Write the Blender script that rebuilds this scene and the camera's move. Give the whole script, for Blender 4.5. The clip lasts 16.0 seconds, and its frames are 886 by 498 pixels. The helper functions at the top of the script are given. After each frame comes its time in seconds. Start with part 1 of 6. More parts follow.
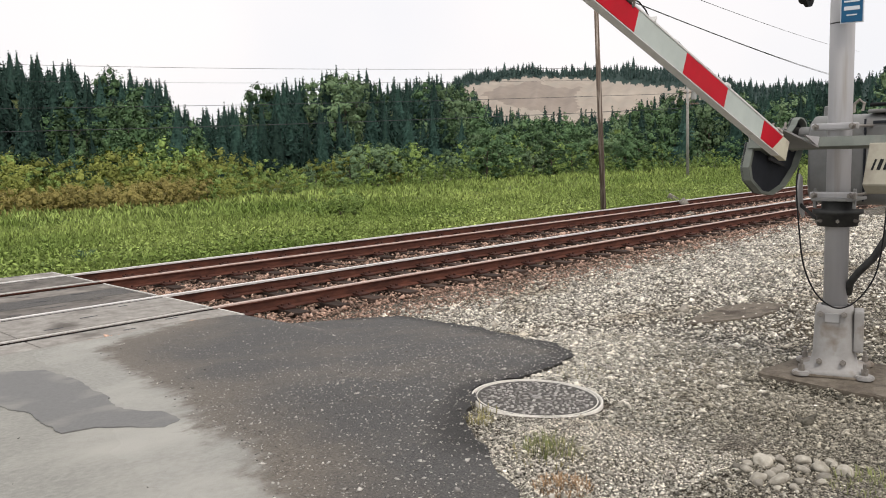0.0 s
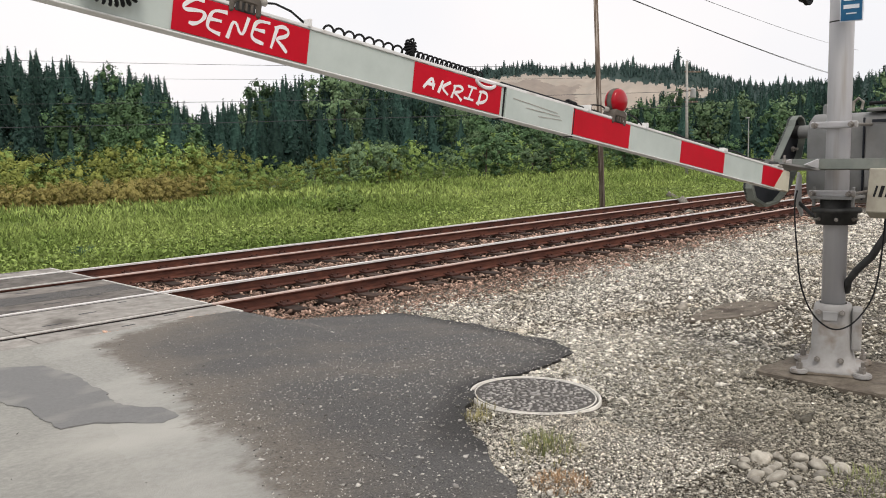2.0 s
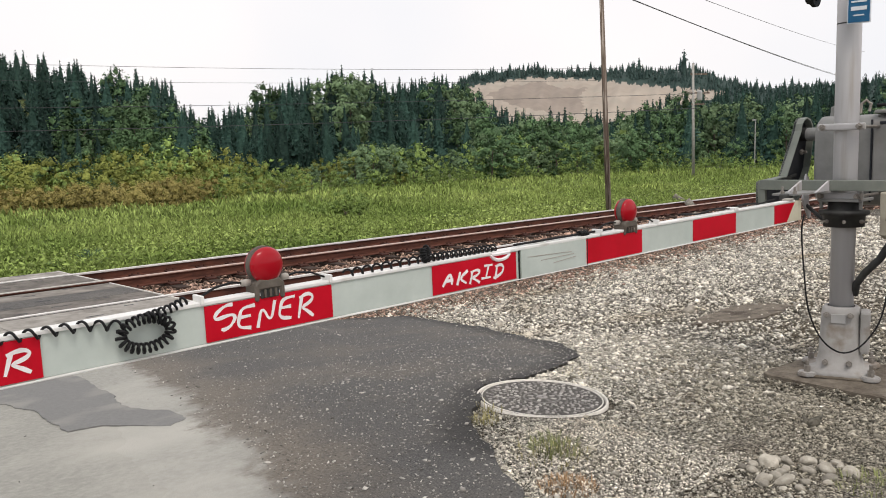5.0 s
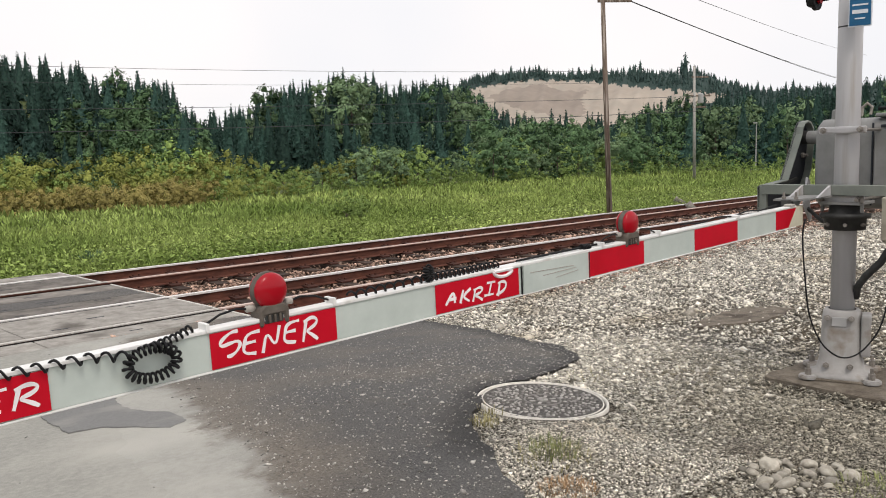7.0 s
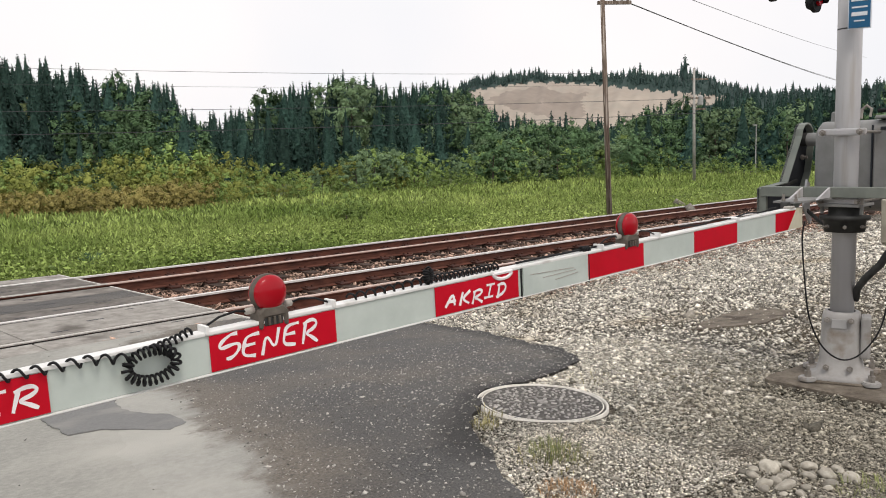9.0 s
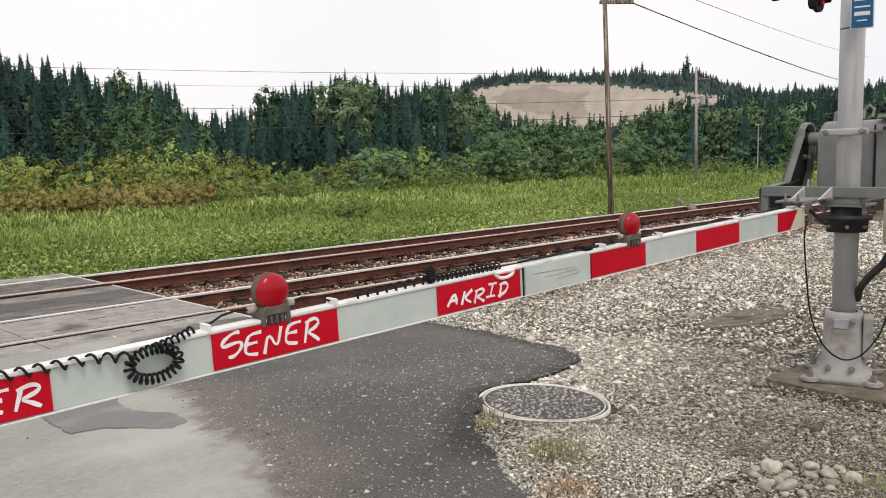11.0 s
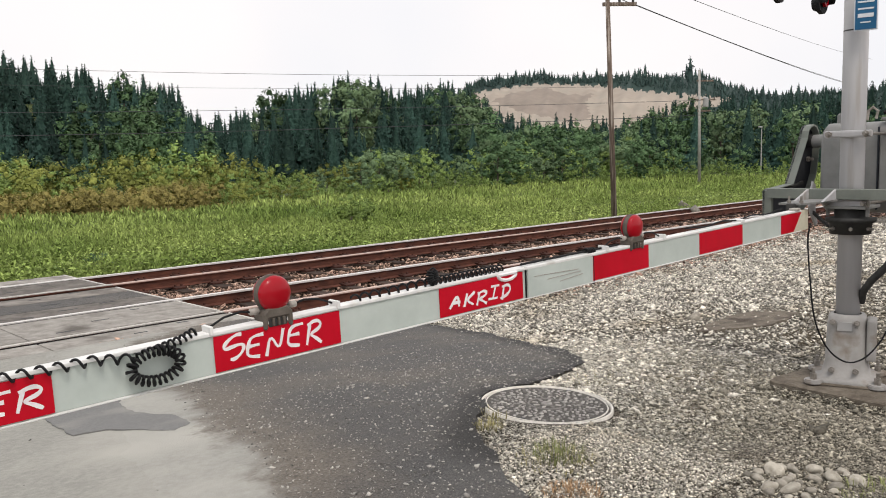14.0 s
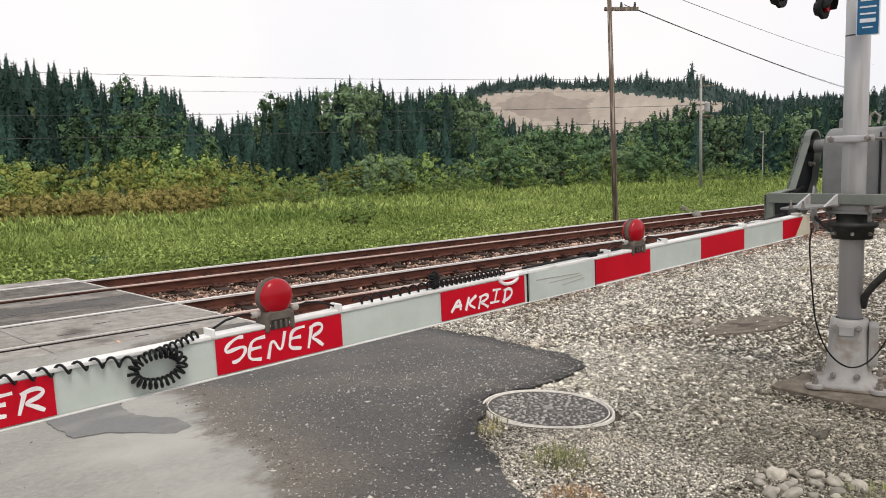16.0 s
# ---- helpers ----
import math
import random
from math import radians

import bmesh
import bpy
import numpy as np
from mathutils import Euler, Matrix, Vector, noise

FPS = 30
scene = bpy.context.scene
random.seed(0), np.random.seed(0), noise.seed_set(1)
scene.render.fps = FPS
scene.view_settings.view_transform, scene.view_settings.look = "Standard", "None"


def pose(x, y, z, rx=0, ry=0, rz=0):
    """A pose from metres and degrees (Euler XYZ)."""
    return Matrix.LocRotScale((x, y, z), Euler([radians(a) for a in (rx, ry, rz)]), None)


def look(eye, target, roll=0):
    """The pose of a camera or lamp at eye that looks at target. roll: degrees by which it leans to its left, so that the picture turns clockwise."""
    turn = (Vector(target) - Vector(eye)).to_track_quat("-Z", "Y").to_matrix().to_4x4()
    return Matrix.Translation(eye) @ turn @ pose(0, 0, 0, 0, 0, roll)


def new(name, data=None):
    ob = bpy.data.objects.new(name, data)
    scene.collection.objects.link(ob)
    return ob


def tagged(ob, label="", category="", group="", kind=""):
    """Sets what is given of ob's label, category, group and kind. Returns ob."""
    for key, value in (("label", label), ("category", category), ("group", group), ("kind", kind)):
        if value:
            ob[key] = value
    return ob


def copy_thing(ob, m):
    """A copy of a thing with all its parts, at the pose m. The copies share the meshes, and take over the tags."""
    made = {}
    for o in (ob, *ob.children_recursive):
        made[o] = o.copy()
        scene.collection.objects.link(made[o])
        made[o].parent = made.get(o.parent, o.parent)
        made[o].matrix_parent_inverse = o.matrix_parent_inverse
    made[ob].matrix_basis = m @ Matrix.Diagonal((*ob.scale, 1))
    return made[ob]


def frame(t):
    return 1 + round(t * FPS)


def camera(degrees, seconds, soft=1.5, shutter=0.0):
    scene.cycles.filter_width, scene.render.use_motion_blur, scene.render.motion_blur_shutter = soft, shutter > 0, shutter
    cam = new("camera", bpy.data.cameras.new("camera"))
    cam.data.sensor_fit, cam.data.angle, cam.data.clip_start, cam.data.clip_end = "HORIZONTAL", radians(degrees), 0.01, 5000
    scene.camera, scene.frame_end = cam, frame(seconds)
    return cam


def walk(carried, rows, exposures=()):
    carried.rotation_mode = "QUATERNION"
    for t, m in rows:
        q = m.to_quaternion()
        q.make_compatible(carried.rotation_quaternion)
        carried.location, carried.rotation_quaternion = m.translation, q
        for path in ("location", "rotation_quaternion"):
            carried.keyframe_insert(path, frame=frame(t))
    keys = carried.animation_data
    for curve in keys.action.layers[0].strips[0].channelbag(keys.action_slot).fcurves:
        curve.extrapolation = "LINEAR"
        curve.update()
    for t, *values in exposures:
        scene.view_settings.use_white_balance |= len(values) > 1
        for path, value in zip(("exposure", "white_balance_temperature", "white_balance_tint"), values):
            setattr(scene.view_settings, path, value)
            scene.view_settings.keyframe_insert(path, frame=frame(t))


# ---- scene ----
FOV = 56.4
cam = camera(FOV, 16.0, soft=1.0)

def aim(eye, heading, pitch, roll):
    h, p = radians(heading), radians(pitch)
    ahead = Vector((math.cos(h) * math.cos(p), math.sin(h) * math.cos(p), math.sin(p)))
    return look(eye, Vector(eye) + ahead, roll)


# a camera held by hand beside the road: seconds, eye, heading from +x, pitch, roll
walk(cam, [
    (0.0, aim((0.0000, 0.0000, 1.6200), 45.177, -6.694, -1.652)),
    (0.5, aim((-0.0040, 0.0020, 1.6161), 45.274, -6.672, -1.758)),
    (1.0, aim((-0.0013, 0.0004, 1.6190), 45.419, -6.936, -1.670)),
    (1.5, aim((-0.0003, 0.0004, 1.6167), 45.248, -6.877, -1.543)),
    (2.0, aim((-0.0038, -0.0031, 1.6176), 45.106, -6.874, -1.458)),
    (2.5, aim((-0.0036, -0.0004, 1.6175), 45.301, -6.797, -1.489)),
    (3.0, aim((-0.0048, 0.0008, 1.6165), 45.323, -6.875, -1.525)),
    (3.5, aim((-0.0044, 0.0009, 1.6187), 45.351, -6.834, -1.567)),
    (4.0, aim((-0.0039, 0.0010, 1.6186), 45.512, -6.787, -1.604)),
    (6.5, aim((-0.0066, -0.0009, 1.6166), 45.469, -6.537, -1.474)),
    (7.0, aim((-0.0064, -0.0006, 1.6177), 45.573, -6.512, -1.437)),
    (7.5, aim((-0.0059, -0.0010, 1.6196), 45.601, -6.526, -1.490)),
    (8.0, aim((-0.0060, -0.0007, 1.6176), 45.629, -6.432, -1.513)),
    (8.5, aim((-0.0065, -0.0007, 1.6191), 45.602, -6.448, -1.428)),
    (9.0, aim((-0.0059, -0.0020, 1.6181), 45.564, -6.367, -1.439)),
    (11.5, aim((-0.0079, -0.0014, 1.6174), 45.715, -6.410, -1.328)),
    (12.0, aim((-0.0061, -0.0003, 1.6158), 45.747, -6.400, -1.285)),
    (12.5, aim((-0.0066, -0.0007, 1.6174), 45.857, -6.458, -1.280)),
    (13.0, aim((-0.0053, -0.0033, 1.6181), 45.860, -6.416, -1.337)),
    (13.5, aim((-0.0053, -0.0010, 1.6183), 45.862, -6.406, -1.325)),
    (14.0, aim((-0.0032, 0.0003, 1.6171), 45.880, -6.264, -1.352)),
    (14.5, aim((-0.0056, -0.0003, 1.6185), 45.911, -6.225, -1.319)),
    (15.0, aim((-0.0075, -0.0023, 1.6186), 45.941, -6.153, -1.350)),
    (15.5, aim((-0.0059, -0.0011, 1.6175), 46.025, -6.055, -1.327)),
    (16.0, aim((-0.0057, 0.0013, 1.6152), 45.959, -5.982, -1.195)),
], [(0.0, 0.04, 6800, 11), (16.0, 0.04, 6800, 11)])

# ---- overcast daylight ----
world = bpy.data.worlds.new("overcast_sky")
scene.world = world
world.use_nodes = True
wn = world.node_tree.nodes
wl = world.node_tree.links
sky = wn.new("ShaderNodeTexSky")
sky.sky_type = "NISHITA"
sky.sun_disc = False
sky.sun_elevation = radians(52)
sky.sun_rotation = radians(200)
sky.air_density, sky.dust_density = 1.0, 4.0
pale = wn.new("ShaderNodeHueSaturation")
pale.inputs["Saturation"].default_value = 0.35
pale.inputs["Value"].default_value = 0.06
wl.new(sky.outputs["Color"], pale.inputs["Color"])
cloud = wn.new("ShaderNodeTexNoise")
cloud.inputs["Scale"].default_value = 1.3
cloud.inputs["Detail"].default_value = 4
sky_way = wn.new("ShaderNodeTexCoord")
wl.new(sky_way.outputs["Generated"], cloud.inputs["Vector"])
veil = wn.new("ShaderNodeValToRGB")
veil.color_ramp.elements[0].position, veil.color_ramp.elements[0].color = 0.35, (0.74, 0.80, 0.89, 1)
veil.color_ramp.elements[1].position, veil.color_ramp.elements[1].color = 0.62, (0.93, 0.92, 0.95, 1)
wl.new(cloud.outputs["Fac"], veil.inputs["Fac"])
blend = wn.new("ShaderNodeMix")
blend.data_type = "RGBA"
blend.inputs["Factor"].default_value = 0.88
wl.new(pale.outputs["Color"], blend.inputs["A"])
wl.new(veil.outputs["Color"], blend.inputs["B"])
wl.new(blend.outputs["Result"], wn["Background"].inputs["Color"])
wn["Background"].inputs["Strength"].default_value = 1.16
sun = new("sun", bpy.data.lights.new("sun", "SUN"))
sun.data.energy, sun.data.angle, sun.data.color = 1.5, radians(22), (1.0, 0.96, 0.9)
sun.matrix_world = look((0, 0, 40), (12, 22, 0))

# ---- materials ----
def surf(name, dark, light, scale=8.0, rough=0.8, bump=0.0, metal=0.0, wear=None, wear_scale=1.5, wear_at=0.55, rough_var=0.15, per_piece=0.0, per_thing=None, bump_scale=None, space="Object", spec=0.28, stretch=None):
    """Two tones mixed by fine noise, a third tone in larger stains, relief from noise."""
    m = bpy.data.materials.new(name)
    m.use_nodes = True
    n, l = m.node_tree.nodes, m.node_tree.links
    b = n["Principled BSDF"]
    co = n.new("ShaderNodeTexCoord")
    where = co.outputs[space]
    if stretch:
        along = n.new("ShaderNodeMapping")
        along.inputs["Scale"].default_value = stretch
        l.new(where, along.inputs["Vector"])
        where = along.outputs["Vector"]
    b.inputs["Specular IOR Level"].default_value = spec
    fine = n.new("ShaderNodeTexNoise")
    fine.inputs["Scale"].default_value, fine.inputs["Detail"].default_value, fine.inputs["Roughness"].default_value = scale, 6, 0.65
    l.new(where, fine.inputs["Vector"])
    ramp = n.new("ShaderNodeValToRGB")
    ramp.color_ramp.elements[0].position, ramp.color_ramp.elements[0].color = 0.32, (*dark, 1)
    ramp.color_ramp.elements[1].position, ramp.color_ramp.elements[1].color = 0.68, (*light, 1)
    l.new(fine.outputs["Fac"], ramp.inputs["Fac"])
    colour = ramp.outputs["Color"]
    if wear:
        big = n.new("ShaderNodeTexNoise")
        big.inputs["Scale"].default_value, big.inputs["Detail"].default_value = wear_scale, 5
        l.new(where, big.inputs["Vector"])
        edge = n.new("ShaderNodeValToRGB")
        edge.color_ramp.elements[0].position, edge.color_ramp.elements[1].position = wear_at, wear_at + 0.16
        l.new(big.outputs["Fac"], edge.inputs["Fac"])
        mix = n.new("ShaderNodeMix")
        mix.data_type = "RGBA"
        l.new(edge.outputs["Color"], mix.inputs["Factor"])
        l.new(colour, mix.inputs["A"])
        mix.inputs["B"].default_value = (*wear, 1)
        colour = mix.outputs["Result"]
    if per_piece:
        info = n.new("ShaderNodeObjectInfo")
        isle = n.new("ShaderNodeNewGeometry")
        gain = None
        for source, amount in ((isle.outputs["Random Per Island"], per_piece), (info.outputs["Random"], per_piece if per_thing is None else per_thing)):
            span = n.new("ShaderNodeMapRange")
            span.inputs["To Min"].default_value, span.inputs["To Max"].default_value = 1 - amount, 1 + amount
            l.new(source, span.inputs["Value"])
            if gain:
                times = n.new("ShaderNodeMath")
                times.operation = "MULTIPLY"
                l.new(gain, times.inputs[0])
                l.new(span.outputs["Result"], times.inputs[1])
                gain = times.outputs[0]
            else:
                gain = span.outputs["Result"]
        hs = n.new("ShaderNodeHueSaturation")
        l.new(gain, hs.inputs["Value"])
        l.new(colour, hs.inputs["Color"])
        colour = hs.outputs["Color"]
    l.new(colour, b.inputs["Base Color"])
    b.inputs["Metallic"].default_value = metal
    rr = n.new("ShaderNodeMapRange")
    rr.inputs["To Min"].default_value, rr.inputs["To Max"].default_value = max(0.05, rough - rough_var), min(1, rough + rough_var)
    l.new(fine.outputs["Fac"], rr.inputs["Value"])
    l.new(rr.outputs["Result"], b.inputs["Roughness"])
    if bump:
        bn = n.new("ShaderNodeTexNoise")
        bn.inputs["Scale"].default_value, bn.inputs["Detail"].default_value = bump_scale or scale * 2.5, 8
        l.new(where, bn.inputs["Vector"])
        bp = n.new("ShaderNodeBump")
        bp.inputs["Strength"].default_value, bp.inputs["Distance"].default_value = bump, 0.02
        l.new(bn.outputs["Fac"], bp.inputs["Height"])
        l.new(bp.outputs["Normal"], b.inputs["Normal"])
    return m


M = {}


def gravel_ground(name):
    """Packed small stones, shade painted dark in the gaps, patches of brown dirt between."""
    m = bpy.data.materials.new(name)
    m.use_nodes = True
    n, l = m.node_tree.nodes, m.node_tree.links
    b = n["Principled BSDF"]
    b.inputs["Roughness"].default_value, b.inputs["Specular IOR Level"].default_value = 0.95, 0.2
    co, cell, big = n.new("ShaderNodeTexCoord"), n.new("ShaderNodeTexVoronoi"), n.new("ShaderNodeTexNoise")
    cell.inputs["Scale"].default_value = 105
    big.inputs["Scale"].default_value, big.inputs["Detail"].default_value = 1.1, 5
    tone, gap, dirt = n.new("ShaderNodeValToRGB"), n.new("ShaderNodeValToRGB"), n.new("ShaderNodeValToRGB")
    tone.color_ramp.elements[0].position, tone.color_ramp.elements[0].color = 0.2, (0.05, 0.045, 0.037, 1)
    tone.color_ramp.elements[1].position, tone.color_ramp.elements[1].color = 0.85, (0.47, 0.435, 0.37, 1)
    # shade between the stones, multiplied into the colour at the cell edges
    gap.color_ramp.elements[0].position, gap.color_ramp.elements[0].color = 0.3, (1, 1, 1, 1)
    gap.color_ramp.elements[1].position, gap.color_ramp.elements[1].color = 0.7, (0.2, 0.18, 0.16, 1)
    dirt.color_ramp.elements[0].position, dirt.color_ramp.elements[0].color = 0.42, (1, 1, 1, 1)
    dirt.color_ramp.elements[1].position, dirt.color_ramp.elements[1].color = 0.66, (0.62, 0.55, 0.46, 1)
    once, twice, bp = n.new("ShaderNodeMix"), n.new("ShaderNodeMix"), n.new("ShaderNodeBump")
    for x in (once, twice):
        x.data_type, x.blend_type = "RGBA", "MULTIPLY"
        x.inputs["Factor"].default_value = 1.0
    for x in (cell, big):
        l.new(co.outputs["Object"], x.inputs["Vector"])
    l.new(cell.outputs["Color"], tone.inputs["Fac"])
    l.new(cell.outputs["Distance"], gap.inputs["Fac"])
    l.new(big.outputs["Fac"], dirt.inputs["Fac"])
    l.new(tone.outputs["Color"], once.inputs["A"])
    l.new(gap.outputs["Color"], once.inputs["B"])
    l.new(once.outputs["Result"], twice.inputs["A"])
    l.new(dirt.outputs["Color"], twice.inputs["B"])
    l.new(twice.outputs["Result"], b.inputs["Base Color"])
    bp.inputs["Strength"].default_value, bp.inputs["Distance"].default_value = 0.8, 0.006
    l.new(gap.outputs["Color"], bp.inputs["Height"])
    l.new(bp.outputs["Normal"], b.inputs["Normal"])
    return m


M["gravel_bed"] = gravel_ground("gravel_bed")
M["stone"] = surf("gravel_stone", (0.171, 0.159, 0.132), (0.683, 0.640, 0.549), 30, 0.85, 0.2, per_piece=0.68, per_thing=0.0, wear=(0.268, 0.232, 0.171), wear_scale=0.7)
M["dirty_stone"] = surf("dirty_gravel_stone", (0.105, 0.095, 0.074), (0.468, 0.427, 0.345), 30, 0.85, 0.2, per_piece=0.68, per_thing=0.0, wear=(0.175, 0.146, 0.099), wear_scale=0.9)
M["rusty_stone"] = surf("rust_dusted_ballast", (0.154, 0.084, 0.060), (0.558, 0.388, 0.301), 18, 0.9, 0.3, per_piece=0.8, per_thing=0.0)
M["pale_stone"] = surf("pale_ballast_stone", (0.285, 0.259, 0.218), (0.933, 0.868, 0.758), 26, 0.85, 0.2, per_piece=0.68, per_thing=0.0, wear=(0.415, 0.356, 0.272), wear_scale=0.6)
M["cobble"] = surf("river_cobble", (0.216, 0.194, 0.158), (0.450, 0.419, 0.360), 14, 0.8, 0.3, per_piece=0.05, per_thing=0.45, wear=(0.243, 0.211, 0.167), wear_scale=9)
M["asphalt"] = surf("dark_asphalt", (0.018, 0.017, 0.0165), (0.17, 0.159, 0.147), 120, 0.6, 0.8, wear=(0.16, 0.145, 0.125), wear_scale=0.5, wear_at=0.54, bump_scale=130)


def worn_apron(name, road):
    """Dark asphalt that thins out over the pale road on one side and ends in bare tar on the other."""
    m = surf(name, *road[0], **road[1])
    n, l = m.node_tree.nodes, m.node_tree.links
    b = n["Principled BSDF"]
    pale = b.inputs["Base Color"].links[0].from_socket
    co = n.new("ShaderNodeTexCoord")

    def speckle(scale, detail=5):
        t = n.new("ShaderNodeTexNoise")
        t.inputs["Scale"].default_value, t.inputs["Detail"].default_value, t.inputs["Roughness"].default_value = scale, detail, 0.65
        l.new(co.outputs["Object"], t.inputs["Vector"])
        return t.outputs["Fac"]

    def ramp(fac, p0, c0, p1, c1):
        r = n.new("ShaderNodeValToRGB")
        r.color_ramp.elements[0].position, r.color_ramp.elements[0].color = p0, (*c0, 1)
        r.color_ramp.elements[1].position, r.color_ramp.elements[1].color = p1, (*c1, 1)
        l.new(fac, r.inputs["Fac"])
        return r.outputs["Color"]

    def blended(fac, a, c):
        x = n.new("ShaderNodeMix")
        x.data_type = "RGBA"
        l.new(fac, x.inputs["Factor"])
        l.new(a, x.inputs["A"])
        l.new(c, x.inputs["B"])
        return x.outputs["Result"]

    def reach(attribute, lo, hi, ragged):
        """0 to 1 as a distance goes from lo to hi, broken up by noise."""
        a = n.new("ShaderNodeAttribute")
        a.attribute_name = attribute
        total = a.outputs["Fac"]
        for scale, amount in ragged:
            k = n.new("ShaderNodeMath")
            k.operation = "MULTIPLY_ADD"
            l.new(speckle(scale), k.inputs[0])
            k.inputs[1].default_value = amount
            l.new(total, k.inputs[2])
            total = k.outputs[0]
        shift = sum(amount for _, amount in ragged) / 2
        r = n.new("ShaderNodeMapRange")
        r.interpolation_type = "SMOOTHSTEP"
        r.inputs["From Min"].default_value, r.inputs["From Max"].default_value = lo + shift, hi + shift
        l.new(total, r.inputs["Value"])
        return r.outputs["Result"]

    grain = ramp(speckle(120, 6), 0.34, (0.016, 0.0155, 0.0155), 0.70, (0.15, 0.142, 0.133))
    brown = ramp(speckle(60, 6), 0.3, (0.06, 0.05, 0.04), 0.7, (0.22, 0.19, 0.155))
    dusty = ramp(speckle(0.9), 0.46, (0, 0, 0), 0.68, (0.75, 0.75, 0.75))
    dark = blended(dusty, grain, brown)
    thin = reach("tar", 0.05, 0.75, ((2.0, 0.9), (11.0, 0.3)))
    dark = blended(thin, brown, dark)
    bare = ramp(speckle(140, 4), 0.35, (0.008, 0.0075, 0.007), 0.75, (0.06, 0.054, 0.048))
    dark = blended(reach("rim", 0.03, 0.26, ((3.0, 0.3), (14.0, 0.15))), bare, dark)
    l.new(blended(reach("tar", -0.10, 0.12, ((2.4, 0.55), (13.0, 0.35), (60.0, 0.2))), pale, dark), b.inputs["Base Color"])
    l.remove(b.inputs["Roughness"].links[0])
    b.inputs["Roughness"].default_value, b.inputs["Specular IOR Level"].default_value = 0.66, 0.36
    return m


ROAD_LOOK = (((0.25, 0.243, 0.218), (0.35, 0.341, 0.308), 26, 0.9, 0.35), dict(wear=(0.41, 0.395, 0.355), wear_scale=0.7, wear_at=0.5, bump_scale=110))
M["apron"] = worn_apron("worn_dark_asphalt", ROAD_LOOK)
M["patch"] = surf("smooth_asphalt_patch", (0.159, 0.157, 0.152), (0.213, 0.209, 0.204), 30, 0.75, 0.3, wear=(0.254, 0.247, 0.227), wear_scale=2.2, wear_at=0.5, bump_scale=120)
M["road"] = surf("worn_grey_road", *ROAD_LOOK[0], **ROAD_LOOK[1])
M["concrete"] = surf("crossing_concrete", (0.22, 0.20, 0.177), (0.42, 0.395, 0.36), 5, 0.9, 0.25, wear=(0.13, 0.115, 0.10), wear_scale=1.6, wear_at=0.53, bump_scale=60, per_piece=0.02, per_thing=0.14)
M["deck_dark"] = surf("stained_deck_concrete", (0.085, 0.075, 0.066), (0.25, 0.225, 0.20), 4, 0.9, 0.3, wear=(0.30, 0.275, 0.25), wear_scale=1.1, wear_at=0.6, bump_scale=60, per_piece=0.02, per_thing=0.16)
M["edge_steel"] = surf("pale_panel_edge", (0.5, 0.47, 0.43), (0.66, 0.63, 0.58), 9, 0.7)
M["slab"] = surf("footing_concrete", (0.085, 0.068, 0.052), (0.22, 0.188, 0.15), 9, 0.95, 0.8, wear=(0.065, 0.05, 0.038), wear_scale=4)
M["rust"] = surf("rail_rust", (0.050, 0.018, 0.012), (0.15, 0.055, 0.036), 12, 0.85, 0.25, wear=(0.075, 0.027, 0.019), wear_scale=2.5, stretch=(0.25, 1, 1))
M["worn_rail"] = surf("rail_head_worn", (0.72, 0.68, 0.65), (0.9, 0.87, 0.84), 14, 0.35, metal=0.35)
M["dull_head"] = surf("rail_head_rusty", (0.52, 0.38, 0.33), (0.68, 0.53, 0.47), 14, 0.5, metal=0.15)
M["tie"] = surf("creosoted_tie", (0.022, 0.014, 0.011), (0.085, 0.055, 0.042), 8, 0.95, 0.4, per_piece=0.05, per_thing=0.3)
M["tie_plate"] = surf("rusty_tie_plate", (0.03, 0.012, 0.009), (0.09, 0.036, 0.026), 14, 0.9, 0.2)
M["paint_grey"] = surf("grey_paint", (0.33, 0.325, 0.32), (0.42, 0.41, 0.405), 5, 0.55, 0.06, wear=(0.30, 0.28, 0.26), wear_scale=3.5, wear_at=0.6)
M["paint_light"] = surf("aluminium_paint", (0.400, 0.389, 0.394), (0.508, 0.497, 0.502), 4, 0.5, 0.05, wear=(0.335, 0.302, 0.270), wear_scale=12.0, wear_at=0.56, stretch=(1, 1, 0.08))
M["paint_green"] = surf("green_grey_paint", (0.16, 0.175, 0.155), (0.23, 0.245, 0.215), 5, 0.6, 0.06, wear=(0.28, 0.27, 0.24), wear_scale=4, wear_at=0.62)
M["box_grey"] = surf("mechanism_grey", (0.20, 0.199, 0.193), (0.29, 0.286, 0.276), 4, 0.6, 0.08, wear=(0.22, 0.20, 0.185), wear_scale=3, wear_at=0.6)
M["iron"] = surf("dark_iron", (0.028, 0.028, 0.028), (0.07, 0.069, 0.066), 9, 0.6, 0.1, metal=0.2)
M["dark_inside"] = surf("dark_steel", (0.016, 0.018, 0.024), (0.035, 0.038, 0.046), 7, 0.6, 0.1)
M["tan_plate"] = surf("tan_weight", (0.36, 0.33, 0.26), (0.46, 0.43, 0.35), 6, 0.7, 0.1, wear=(0.28, 0.25, 0.2), wear_scale=5)
M["bolt"] = surf("bolt_steel", (0.20, 0.18, 0.16), (0.36, 0.33, 0.30), 30, 0.5, metal=0.5)
M["arm_white"] = surf("arm_white", (0.46, 0.51, 0.475), (0.55, 0.60, 0.56), 6, 0.45, 0.02, wear=(0.44, 0.48, 0.45), wear_scale=2.0, wear_at=0.62)
